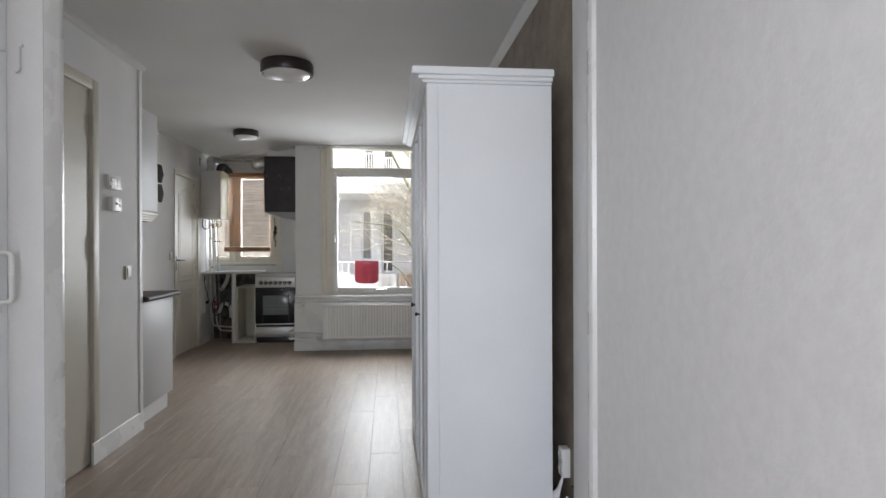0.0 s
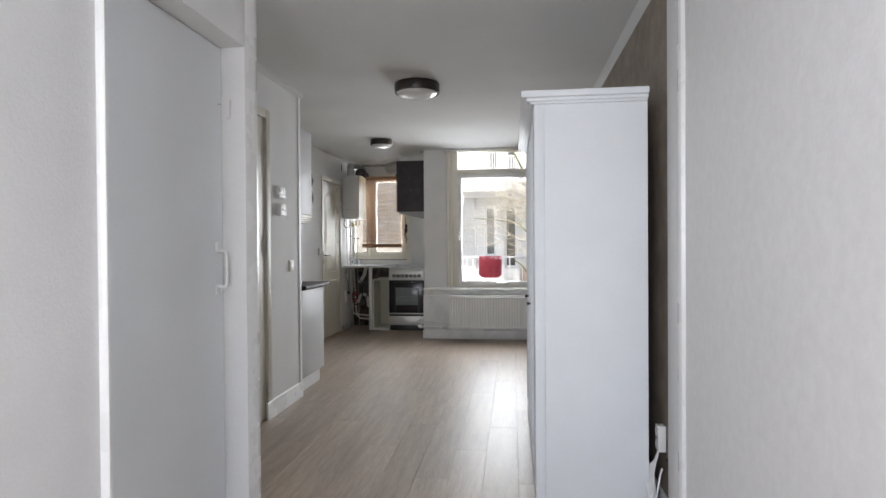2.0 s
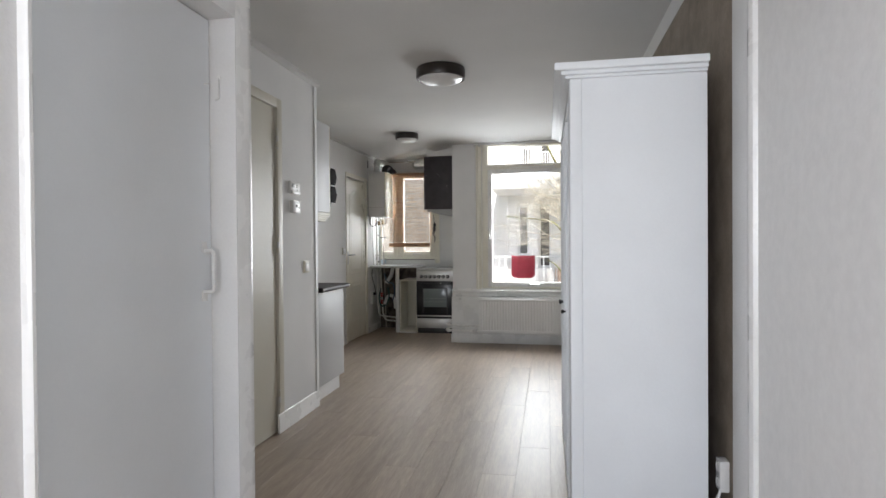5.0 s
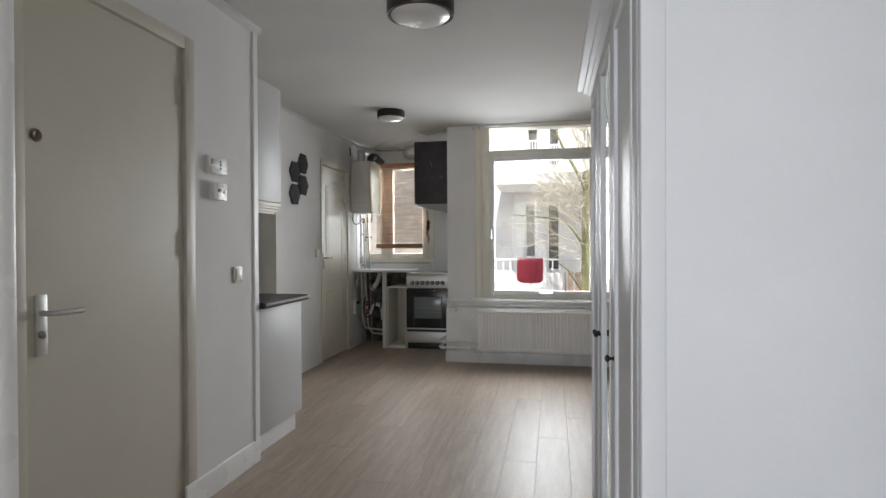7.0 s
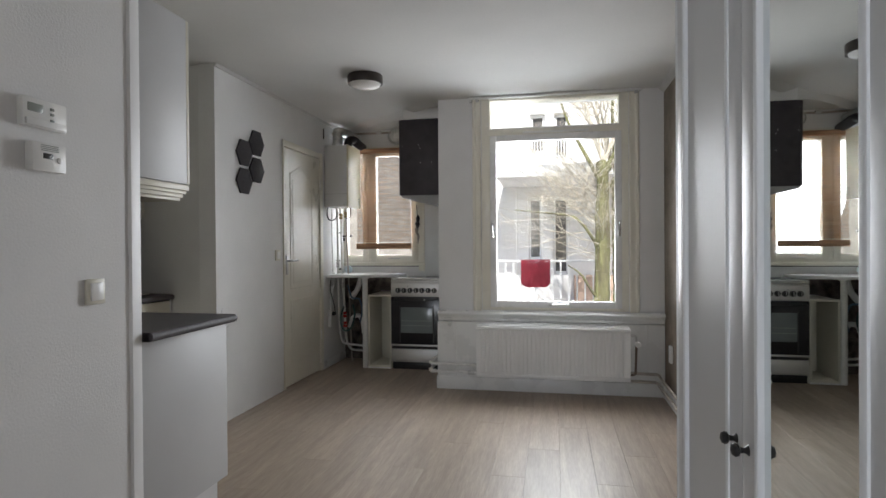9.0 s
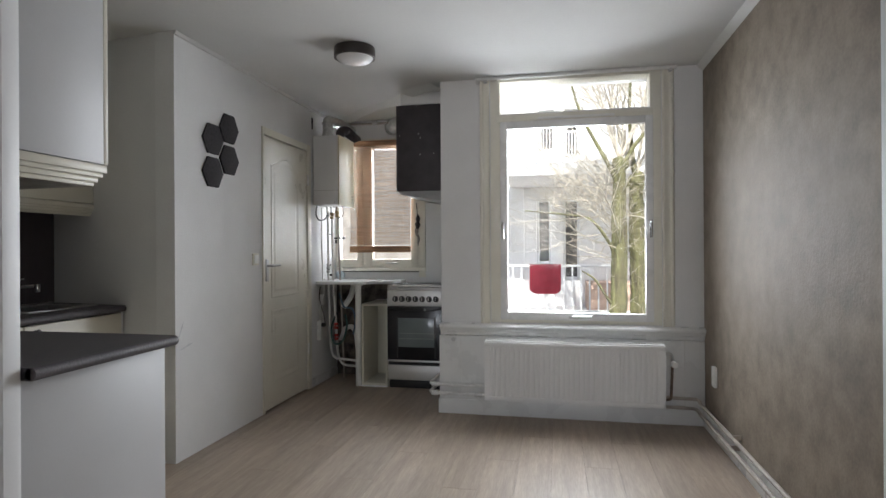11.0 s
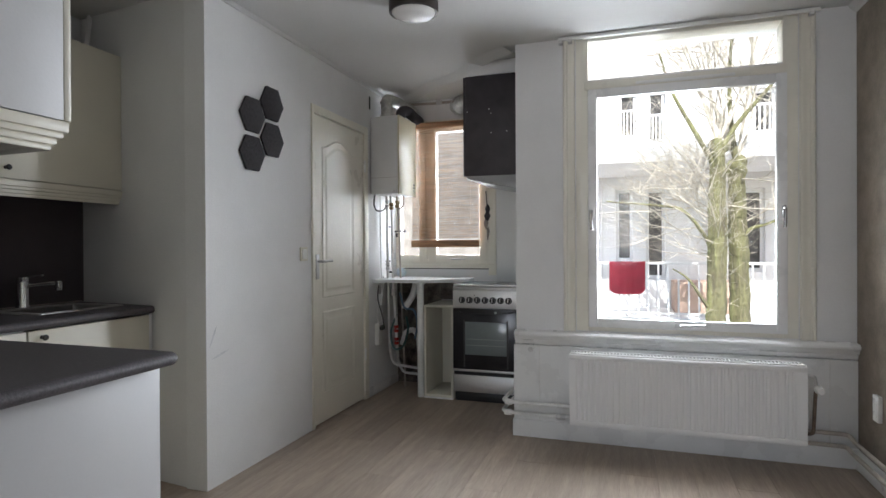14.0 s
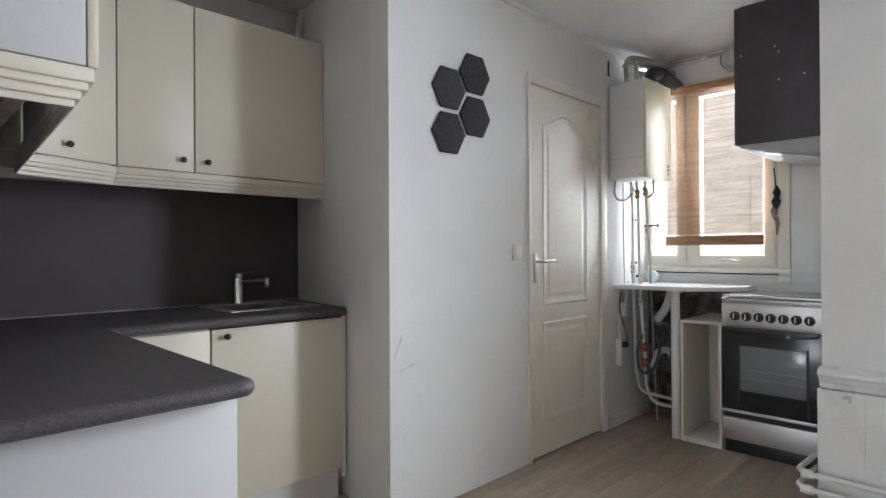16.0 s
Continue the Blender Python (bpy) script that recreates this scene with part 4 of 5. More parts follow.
def pelmet(outline, z_top, mat, parent):
    """Stepped moulding below wall cabinets along an outline given as (x, y) front line points, mitred at its corners."""
    pts = [Vector((x, y, 0)) for x, y in outline]
    dirs = [(q - p).normalized() for p, q in zip(pts, pts[1:])]
    norms = [Vector((d.y, -d.x, 0)) for d in dirs]
    mitre = [norms[0]]
    for n0, n1 in zip(norms, norms[1:]):
        m = (n0 + n1).normalized()
        mitre.append(m / max(0.3, m.dot(n0)))
    mitre.append(norms[-1])
    for off, z0, z1 in ((0.0, z_top - 0.028, z_top - 0.002), (-0.008, z_top - 0.042, z_top - 0.027), (-0.018, z_top - 0.058, z_top - 0.041), (-0.026, z_top - 0.071, z_top - 0.057)):
        bm = bmesh.new()
        for i in range(len(dirs)):
            q = [pts[i] + mitre[i] * off, pts[i + 1] + mitre[i + 1] * off, pts[i + 1] - mitre[i + 1] * 0.032, pts[i] - mitre[i] * 0.032]
            prism([(p.x, p.y) for p in q], "z", z0, z1, bm=bm, bev=0.003)
        part("pelmet", bm, mat, parent)


UF, UZ0, UZ1 = -2.71, 1.465, 2.165        # wall cabinets over the sink
cabs = ((5.148, 5.775, 5.195, "cream wall cabinet door over the sink, closed"), (4.855, 5.144, 5.095, "narrow cream wall cabinet beside the corner unit"))
for y0, y1, ky, lab in cabs:
    c = thing("wall_cabinet", ((XS + UF) / 2, (y0 + y1) / 2, UZ0), lab, "cabinet", "kitchen wall cabinets")
    part("body", box(XS + 0.002, UF - 0.02, y0, y1, UZ0, UZ1), M_CAB, c)
    d = part("door", box(UF - 0.019, UF, y0 + 0.0015, y1 - 0.0015, UZ0 + 0.003, UZ1 - 0.002, 0.003), M_CAB, c)
    dark_knob(d, (UF, ky, 1.513), "x", 1)
# diagonal corner cabinet
DXa, DYa, DXb, DYb = UF, 4.855, -2.57, 4.555
c = thing("corner_wall_cabinet", (-2.75, 4.45, UZ0), "cream diagonal corner wall cabinet", "cabinet", "kitchen wall cabinets")
part("body", prism([(XS + 0.002, 4.115), (DXb, 4.115), (DXb - 0.014, DYb - 0.014), (DXa - 0.014, DYa - 0.014), (XS + 0.002, DYa - 0.002)], "z", UZ0, UZ1), M_CAB, c)
nrm = Vector((DYa - DYb, DXb - DXa, 0)).normalized()
a, b = Vector((DXa, DYa, 0)), Vector((DXb, DYb, 0))
d_ = (b - a).normalized()
q = [a + d_ * 0.003, b - d_ * 0.003, b - d_ * 0.003 - nrm * 0.018, a + d_ * 0.003 - nrm * 0.018]
d = part("door", prism([(p.x, p.y) for p in q], "z", UZ0 + 0.003, UZ1 - 0.002, bev=0.003), M_CAB, c)
kp = a + d_ * 0.20
part("knob", tube([(kp.x, kp.y, 1.513), tuple(kp + nrm * 0.016 + Vector((0, 0, 1.513)))], 0.005, 10), M_BLACK, d, "small black knob")
part("knob_head", lathe([(0.004, -0.008), (0.011, -0.004), (0.012, 0.002), (0.009, 0.007), (0.003, 0.009)], tuple(kp + nrm * 0.022 + Vector((0, 0, 1.513))), "x", 16), M_BLACK, d)
# cabinet by the entrance wall with the built-in extractor
c = thing("extractor_cabinet", (-1.95, 4.30, UZ0), "cream wall cabinet with a built-in extractor hood below", "cabinet", "kitchen wall cabinets")
part("end_panel", box(-1.470, -1.452, 4.168, 4.476, UZ0, UZ1, 0.002), M_ENDDIM, c, "plain white end panel, dimmed in its colour")
part("body", box(DXb + 0.002, -1.471, 4.115, 4.464, UZ0 + 0.08, UZ1), M_CABW, c)
d = part("door", prism([(-1.454, 4.479), (-1.454, 4.497), (-1.95, 4.523), (-1.95, 4.505)], "z", UZ0, UZ1, bev=0.003), M_CAB, c)
part("door", prism([(-1.954, 4.5052), (-1.954, 4.5232), (DXb + 0.004, 4.562), (DXb + 0.004, 4.544)], "z", UZ0, UZ1, bev=0.003), M_CAB, c)
pm = thing("pelmet", (-2.4, 4.6, UZ0 - 0.07), "stepped cream moulding below the kitchen wall cabinets", "moulding")
pelmet([(-1.452, 4.168), (-1.452, 4.49), (DXb, DYb), (DXa, DYa), (UF, 5.795)], UZ0, M_CAB, pm)
# underside colours lightened in place of the light missing below the cabinet
hd = part("extractor", box(-2.12, -1.56, 4.13, 4.42, 1.440, 1.54, 0.004), M_CABW, c, "steel extractor underside, lightened in its colour")
for x in (-2.08, -1.82):
    part("filter", box(x, x + 0.235, 4.16, 4.38, 1.433, 1.441, 0.002), M_WARMGREY, hd)
part("lamp_cover", box(-1.86, -1.83, 4.28, 4.38, 1.427, 1.441, 0.003), M_PLASTIC, hd)
part("lip", box(-2.12, -1.56, 4.385, 4.418, 1.428, 1.4405, 0.003), M_WARMGREY, hd)
# dust gap above the wall cabinets
solid("cover_strip", prism([(5.725, 2.17), (5.76, 2.17), (5.79, 2.39), (5.775, 2.41)], "x", XS + 0.1, XS + 0.115), M_WALL, "white slanted cover strip above the wall cabinets", "strip", (XS + 0.1, 5.75, 2.17))

# ---- cooking alcove ----
w2 = setting("window_2", box(AX0, AX1, YA + 0.05, YA + 0.055, AZ0, AZ0 + 0.004), M_CREAMGLOSS, "cream painted two-part alcove window", "window")
rect_frame(-2.18, -1.298, 1.02, 2.24, 0.04, YA - 0.012, YA + 0.12, "window_frame", M_CREAMGLOSS, w2)
part("mullion", box(-1.845, -1.815, YA - 0.010, YA + 0.10, 1.06, 2.20, 0.003), M_CREAMGLOSS, w2)
rect_frame(-2.138, -1.846, 1.035, 2.20, 0.06, YA - 0.018, YA + 0.05, "sash", M_CREAMGLOSS, w2)
rect_frame(-1.816, -1.312, 1.035, 2.20, 0.062, YA - 0.018, YA + 0.05, "sash", M_CREAMGLOSS, w2)
pane(-2.08, -1.90, 1.09, 2.15, YA + 0.02, w2)
pane(-1.757, -1.372, 1.09, 2.15, YA + 0.02, w2)
part("sill", box(-2.19, -1.23, YA - 0.025, YA - 0.001, 0.985, 1.02, 0.005), M_CREAMGLOSS, w2)
# solid black bar drawn as the shadow line below the sill
part("sill_shadow_strip", box(-2.10, -1.235, YA - 0.008, YA - 0.001, 0.977, 0.984), M_BLACK, w2)
part("casing", box(-1.298, -1.235, YA - 0.018, YA - 0.001, 0.93, 2.25, 0.004), M_CREAMGLOSS, w2)
h = part("window_handle", tube([(-1.62, YA - 0.02, 1.062), (-1.60, YA - 0.05, 1.062), (-1.52, YA - 0.05, 1.062), (-1.50, YA - 0.02, 1.062)], 0.006, 8), M_STEEL, w2, "steel bow handle")
h = part("window_stay", tube([(-2.115, YA - 0.02, 1.30), (-2.115, YA - 0.06, 1.30), (-2.03, YA - 0.06, 1.302)], 0.007, 8), M_BLACK, w2, "black window catch")
part("catch_knob", lathe([(0.006, 0), (0.014, 0.005), (0.014, 0.015), (0.006, 0.022)], (-2.03, YA - 0.06, 1.302), "x", 14), M_BLACK, h)
part("catch_plate", box(-2.128, -2.104, YA - 0.03, YA - 0.017, 1.25, 1.285, 0.003), M_BLACK, h)

# bamboo blind, half lowered
bl = thing("bamboo_blind", (-1.66, YA - 0.05, 1.165), "brown woven bamboo blind, lowered over most of the window", "blind")
BX0, BX1 = -1.955, -1.372
bm = bmesh.new()
rng = random.Random(5)
k = 0
z = 1.235
while z < 2.19:
    h = 0.0026 + rng.random() * 0.0012
    dx0, dx1 = rng.uniform(-0.004, 0.002), rng.uniform(-0.002, 0.004)
    y = YA - 0.052 + rng.uniform(-0.0012, 0.0012)
    box(BX0 + dx0, BX1 + dx1, y, y + 0.0018, z, z + h, bm=bm)
    z += h + 0.0016 + rng.random() * 0.0016
slats = part("slats", bm, M_BAMBOO, bl, "thin brown bamboo slats with gaps", smooth=False)
tagged(slats, kind="stuff")
for j in range(3):
    part("bottom_fold", box(BX0 - 0.006, BX1 + 0.006, YA - 0.066 + 0.006 * j, YA - 0.058 + 0.006 * j, 1.162 + 0.003 * j, 1.222 - 0.004 * j, 0.002), M_BAMBOO, bl, "rolled lower hem of the blind")
part("head_board", box(BX0 - 0.01, BX1 + 0.01, YA - 0.068, YA - 0.045, 2.165, 2.215, 0.003), M_BAMBOO, bl)
for x in (-1.89, -1.44):
    part("thread", box(x - 0.0012, x + 0.0012, YA - 0.0555, YA - 0.0525, 1.22, 2.17), M_BAMBOO, bl)
    part("cleat", tube([(x, YA - 0.03, 2.245), (x, YA - 0.06, 2.235), (x, YA - 0.06, 2.18)], 0.008, 8), M_BLACK, bl)
cord = thing("blind_cord", (-1.30, YA - 0.03, 1.22), "knotted dark cord hanging beside the blind", "cord")
part("cord", tube(curve_points([(-1.315, YA - 0.03, 1.62), (-1.305, YA - 0.035, 1.5), (-1.31, YA - 0.035, 1.38), (-1.30, YA - 0.03, 1.22)], 5), 0.004, 6), M_BLACK, cord)
for zz, r in ((1.475, 0.022), (1.42, 0.026), (1.36, 0.02), (1.29, 0.013)):
    part("knot", lathe([(0.004, -0.05), (r * 0.6, -0.03), (r, 0.0), (r * 0.5, 0.025), (0.003, 0.04)], (-1.305 + 0.010 * math.sin(zz * 40), YA - 0.036, zz), "z", 9), M_FELT if zz > 1.4 else M_WARMGREY, cord)

# gas pipe along the alcove's ceiling
gp = thing("gas_pipe", (-1.8, YA - 0.03, 2.385), "thin painted pipe along the top of the alcove wall", "pipe")
part("tube", tube([(-2.10, YA - 0.05, 2.385), (-1.75, YA - 0.045, 2.375), (-0.92, YA - 0.045, 2.385)], 0.011, 10), M_OLDPIPE, gp)
part("coupling", box(-1.735, -1.685, YA - 0.062, YA - 0.03, 2.365, 2.40, 0.006), M_STEEL, gp)

# boiler with flue
BXa, BXb, BYa, BYb, BZa, BZb = XK + 0.012, -1.868, 7.50, 7.86, 1.578, 2.178
bo = thing("boiler", (XK + 0.1, 7.68, BZa), "wall-hung white combi boiler with yellowed front cover", "boiler")
part("case", box(BXa, BXb - 0.012, BYa, BYb, BZa, BZb, 0.006), M_CABW, bo)
part("front_cover", box(BXb - 0.011, BXb, BYa - 0.002, BYb + 0.002, BZa - 0.004, BZb + 0.002, 0.004), M_YELLOWED, bo, "yellowed cream front cover")
for zz in (1.62, 1.645, 1.67):
    part("button", box(BXb - 0.001, BXb + 0.003, BYb - 0.06, BYb - 0.035, zz - 0.006, zz + 0.006, 0.001), M_BLACK if zz > 1.63 else M_GREYPL, bo)
part("seam", box(BXa + 0.002, BXb - 0.012, BYa - 0.0015, BYa + 0.001, 1.702, 1.704), M_WARMGREY, bo)
part("screw", lathe([(0.007, 0.001), (0.007, -0.003), (0.004, -0.004)], (BXb - 0.04, BYa, 1.60), "y", 12), M_STEEL, bo)
fl = thing("boiler_flue", (-2.0, 7.68, BZb), "bent aluminium flue pipes on top of the boiler", "flue")
part("collar", lathe([(0.054, 0), (0.054, 0.03), (0.046, 0.035), (0.046, 0.14)], (-2.02, 7.62, BZb), "z", 24), M_ALU, fl)
part("elbow", tube([(-2.02, 7.62, BZb + 0.13), (-2.02, 7.62, 2.335), (-1.97, 7.75, 2.335), (-1.95, YA - 0.01, 2.32)], 0.044, 18), M_ALU, fl)
part("clamp", lathe([(0.054, -0.008), (0.054, 0.008)], (-2.02, 7.62, BZb + 0.13), "z", 24), M_STEEL, fl)
part("flex_duct", tube(curve_points([(-1.93, 7.68, BZb + 0.01), (-1.925, 7.70, 2.25), (-1.905, 7.80, 2.27), (-1.90, 7.98, 2.24), (-1.90, YA - 0.005, 2.235)], 6), 0.040, 16), M_DARK, fl, "dark flexible duct")
bm = bmesh.new()
for k in range(9):
    lathe([(0.041, -0.004), (0.044, 0), (0.041, 0.004)], (-1.903, 7.78 + 0.03 * k, 2.262 - 0.003 * k), "y", 16, bm=bm)
part("rib", bm, M_DARK, fl)
vt = thing("extractor_duct", (-1.40, YA - 0.08, 2.27), "crinkled aluminium duct mouth beside the dark cabinet", "duct")
part("mouth", lathe([(0.07, 0.0), (0.084, -0.01), (0.084, -0.05), (0.079, -0.055), (0.073, -0.04), (0.045, -0.03), (0.004, -0.028)], (-1.53, YA - 0.004, 2.335), "y", 28), M_ALU, vt)
part("duct", tube(curve_points([(-1.53, YA - 0.04, 2.335), (-1.48, 7.93, 2.345), (-1.34, 7.84, 2.35), (-1.20, 7.79, 2.35)], 5), 0.062, 16), M_ALU, vt)

# dark cabinet with hood on the alcove's side wall
HC = thing("hood_cabinet", (-1.07, 7.5, 1.65), "anthracite wall cabinet with screw holes and a steel hood below", "cabinet")
HX0, HX1, HY0, HY1, HZ0, HZ1 = -1.252, -0.897, 7.20, 7.80, 1.645, 2.318
part("side_panel", box(HX0, HX1, HY0, HY0 + 0.018, HZ0, HZ1, 0.0015), M_DARK, HC)
part("side_panel", box(HX0, HX1, HY1 - 0.018, HY1, HZ0, HZ1, 0.0015), M_DARK, HC)
part("door", box(HX0 - 0.018, HX0 - 0.001, HY0 + 0.002, HY1 - 0.002, HZ0 + 0.002, HZ1 - 0.002, 0.002), M_DARK, HC)
part("board", box(HX0, HX1, HY0 + 0.018, HY1 - 0.018, HZ1 - 0.02, HZ1 - 0.001), M_DARK, HC)
part("board", box(HX0, HX1, HY0 + 0.018, HY1 - 0.018, HZ0, HZ0 + 0.018), M_DARK, HC)
for x, zz in ((-1.09, 2.09), (-1.075, 2.06), (-1.075, 1.93), (-0.97, 1.935), (-1.24, 2.08), (-1.1, 2.312)):
    part("screw_hole", lathe([(0.004, 0.0), (0.004, -0.001), (0.002, -0.0015)], (x, HY0 + 0.001, zz), "y", 10), M_STEEL, HC, "pale screw cap")
hood = part("hood", prism([(-1.252, HZ0 - 0.001), (-1.24, HZ0 - 0.02), (-1.168, HZ0 - 0.034), (-0.905, HZ0 - 0.086), (-0.899, HZ0 - 0.086), (-0.899, HZ0 - 0.001)], "y", HY0 + 0.004, HY1 - 0.01, bev=0.003), M_HOOD, HC, "grey enamel hood wedge")
part("filter", prism([(-1.15, HZ0 - 0.039), (-0.93, HZ0 - 0.083), (-0.93, HZ0 - 0.088), (-1.15, HZ0 - 0.043)], "y", HY0 + 0.04, HY1 - 0.06), M_GREYHOSE, hood)
solid("duct_box", box(-1.232, -0.897, 7.20, 7.80, 2.32, CEIL - 0.002, 0.003), M_WALL, "white boxing above the dark cabinet", "duct cover", (-1.07, 7.5, 2.32))
# pale tiled strip of wall behind the stove
solid("wall_board", box(-1.228, -0.897, YA - 0.012, YA - 0.001, 0.88, 1.62, 0.002), M_CABW, "white splash board behind the stove", "board", (-1.06, YA - 0.01, 0.88))

# stove
SXa, SXb, SYa, SYb = -1.468, -0.968, 7.585, 8.02
st = thing("stove", (-1.22, 7.8, 0), "freestanding steel gas stove with black glass oven door", "stove")
part("body", box(SXa + 0.003, SXb - 0.003, SYa + 0.022, SYb, 0.07, 0.845, 0.003), M_STEEL, st)
part("kick_plate", box(SXa + 0.01, SXb - 0.01, SYa + 0.02, SYb - 0.02, 0.0, 0.068, 0.002), M_BLACK, st)
part("drawer", box(SXa, SXb, SYa + 0.002, SYa + 0.022, 0.072, 0.198, 0.004), M_STEEL, st, "brushed steel lower drawer")
part("drawer_gap", box(SXa + 0.004, SXb - 0.004, SYa + 0.01, SYa + 0.022, 0.199, 0.226), M_BLACK, st)
od = part("oven_door", box(SXa, SXb, SYa - 0.004, SYa + 0.021, 0.226, 0.700, 0.005), M_OVEN, st, "black enamel oven door")
part("window", box(-1.372, -1.055, SYa - 0.0055, SYa - 0.003, 0.355, 0.602, 0.001), M_OVENGLASS, od, "dark oven glass")
for x in (-1.385, -1.056):
    part("print_line", box(x, x + 0.012, SYa - 0.0052, SYa - 0.0035, 0.262, 0.615), M_BLACK, od)
for zz in (0.425, 0.47):
    part("oven_rack", box(-1.365, -1.062, SYa - 0.0062, SYa - 0.005, zz, zz + 0.004), M_GREYPL, od)
part("trim_bar", box(SXa, SXb, SYa - 0.008, SYa + 0.01, 0.228, 0.245, 0.003), M_STEEL, od, "steel strip along the door's foot")
part("handle", prism([(SXa + 0.02, 0.705), (SXa + 0.03, 0.682), (-1.30, 0.664), (-1.13, 0.664), (SXb - 0.03, 0.682), (SXb - 0.02, 0.705)], "y", SYa - 0.035, SYa - 0.006, bev=0.004), M_BLACK, od, "curved black grip")
part("badge", lathe([(0.002, 0), (0.010, -0.001), (0.010, -0.002), (0.002, -0.003)], (-1.13, SYa - 0.035, 0.678), "y", 18), M_GREYPL, od)
cp = part("control_panel", box(SXa, SXb, SYa - 0.004, SYa + 0.03, 0.702, 0.838, 0.005), M_STEEL, st, "steel control panel")
for k in range(7):
    x = -1.396 + 0.0595 * k
    kn = part("knob", lathe([(0.025, -0.003), (0.025, -0.008), (0.019, -0.010), (0.0175, -0.028), (0.014, -0.031)], (x, SYa - 0.002, 0.765), "y", 22), M_BLACK, cp, "round black control knob")
    part("pointer", box(x - 0.003, x + 0.003, SYa - 0.0355, SYa - 0.03, 0.752, 0.782, 0.001), M_STEEL, kn)
part("pilot_lamp", lathe([(0.004, -0.003), (0.004, -0.006), (0.002, -0.007)], (-1.30, SYa - 0.002, 0.80), "y", 10), M_BLACK, cp)
part("hob", box(SXa - 0.002, SXb + 0.002, SYa - 0.002, SYb, 0.845, 0.862, 0.004), M_STEEL, st, "steel hob surface")
lid = part("glass_lid", box(SXa + 0.004, SXb - 0.004, SYa + 0.006, SYb - 0.01, 0.872, 0.880, 0.002), M_OVENGLASS, st, "closed glass lid")
part("lid_rim", box(SXa + 0.002, SXb - 0.002, SYa + 0.002, SYa + 0.014, 0.868, 0.882, 0.003), M_STEEL, lid, "thin metal rim")
for x in (SXa + 0.05, SXb - 0.05):
    part("lid_hinge", box(x - 0.015, x + 0.015, SYb - 0.03, SYb, 0.86, 0.89, 0.003), M_STEEL, lid)

# open cabinet left of the stove
oc = thing("open_cabinet", (-1.59, 7.8, 0), "empty open cream cabinet carcass beside the stove", "cabinet")
part("side_panel", box(-1.708, -1.692, 7.60, 8.02, 0.0, 0.70, 0.0015), M_CAB, oc)
part("side_panel", box(-1.492, -1.476, 7.60, 8.02, 0.0, 0.70, 0.0015), M_CAB, oc)
part("back_panel", box(-1.692, -1.492, 8.005, 8.018, 0.02, 0.70), M_CAB, oc)
part("bottom", box(-1.692, -1.492, 7.60, 8.005, 0.012, 0.03, 0.0015), M_CAB, oc)
part("top", box(-1.708, -1.476, 7.598, 8.02, 0.70, 0.716, 0.002), M_CAB, oc)
part("front_edge", box(-1.708, -1.476, 7.594, 7.60, 0.0, 0.014, 0.001), M_GLOSS, oc)

# table flap over the pipes
tb = thing("corner_table", (-1.8, 7.8, 0), "white corner table top on one round leg", "table")
part("tabletop", prism([(XK + 0.002, 7.56), (-1.67, 7.60), (-1.42, 7.86), (-1.42, 8.02), (XK + 0.002, 8.02)], "z", 0.885, 0.911, bev=0.002), M_CABW, tb, smooth=False)
part("leg", lathe([(0.024, 0.0), (0.026, 0.006), (0.026, 0.875), (0.04, 0.876), (0.04, 0.884)], (-1.742, 7.615, 0), "z", 24), M_PLASTIC, tb, "white round metal leg")
tp = solid("tape_roll", lathe([(0.02, -0.018), (0.038, -0.018), (0.04, -0.012), (0.04, 0.012), (0.038, 0.018), (0.02, 0.018)], (-2.03, 7.93, 0.952), "y", 24), M_PALEBLUE, "pale blue roll of tape standing on the corner table", "tape", (-2.03, 7.93, 0.912))

# bare wall and pipework below the table
setting("wall_patch", box(XK + 0.004, -1.71, YA - 0.006, YA - 0.001, 0.0, 0.86), M_RUBBLE, "bare brick and rubble behind the pipes", "wall patch")
setting("wall_patch", box(-1.71, -1.48, YA - 0.006, YA - 0.001, 0.72, 0.86), M_RUBBLE, "bare dirty strip behind the cabinet", "wall patch")


def pipe_run(name, pts, r, mat, label, n=9, group="boiler pipes", cat="pipe"):
    t = thing(name, pts[-1], label, cat, group)
    part("tube", tube(pts, r, n), mat, t)
    return t


pipe_run("boiler_pipe", [(-2.055, 7.68, BZa), (-2.055, 7.70, 1.45), (-2.055, 7.70, 0.95), (-2.055, 7.74, 0.32), (-2.035, 7.76, 0.205), (-1.72, 7.80, 0.17)], 0.0110, M_PIPE, "white painted pipe below the boiler")
pipe_run("boiler_pipe", [(-2.018, 7.68, BZa), (-2.018, 7.70, 1.46), (-2.018, 7.72, 0.95), (-1.995, 7.76, 0.24), (-1.96, 7.78, 0.14), (-1.72, 7.82, 0.12)], 0.0110, M_PIPE, "white painted pipe below the boiler")
pipe_run("boiler_pipe", [(-1.972, 7.70, BZa), (-1.972, 7.72, 1.46), (-1.985, 7.80, 0.95), (-1.98, 7.88, 0.0)], 0.0080, M_OLDPIPE, "thin dull pipe below the boiler")
pipe_run("boiler_pipe", [(-1.925, 7.72, BZa), (-1.925, 7.73, 1.50), (-1.955, 7.75, 1.485), (-1.972, 7.72, 1.47)], 0.0070, M_COPPER, "short bare copper link between two boiler pipes")
pipe_run("boiler_hose", curve_points([(-2.100, 7.56, BZa), (-2.102, 7.55, 1.50), (-2.085, 7.57, 1.455), (-2.055, 7.62, 1.46), (-2.04, 7.66, 1.50)], 6), 0.007, M_GREYHOSE, "looped grey hose below the boiler", 8)
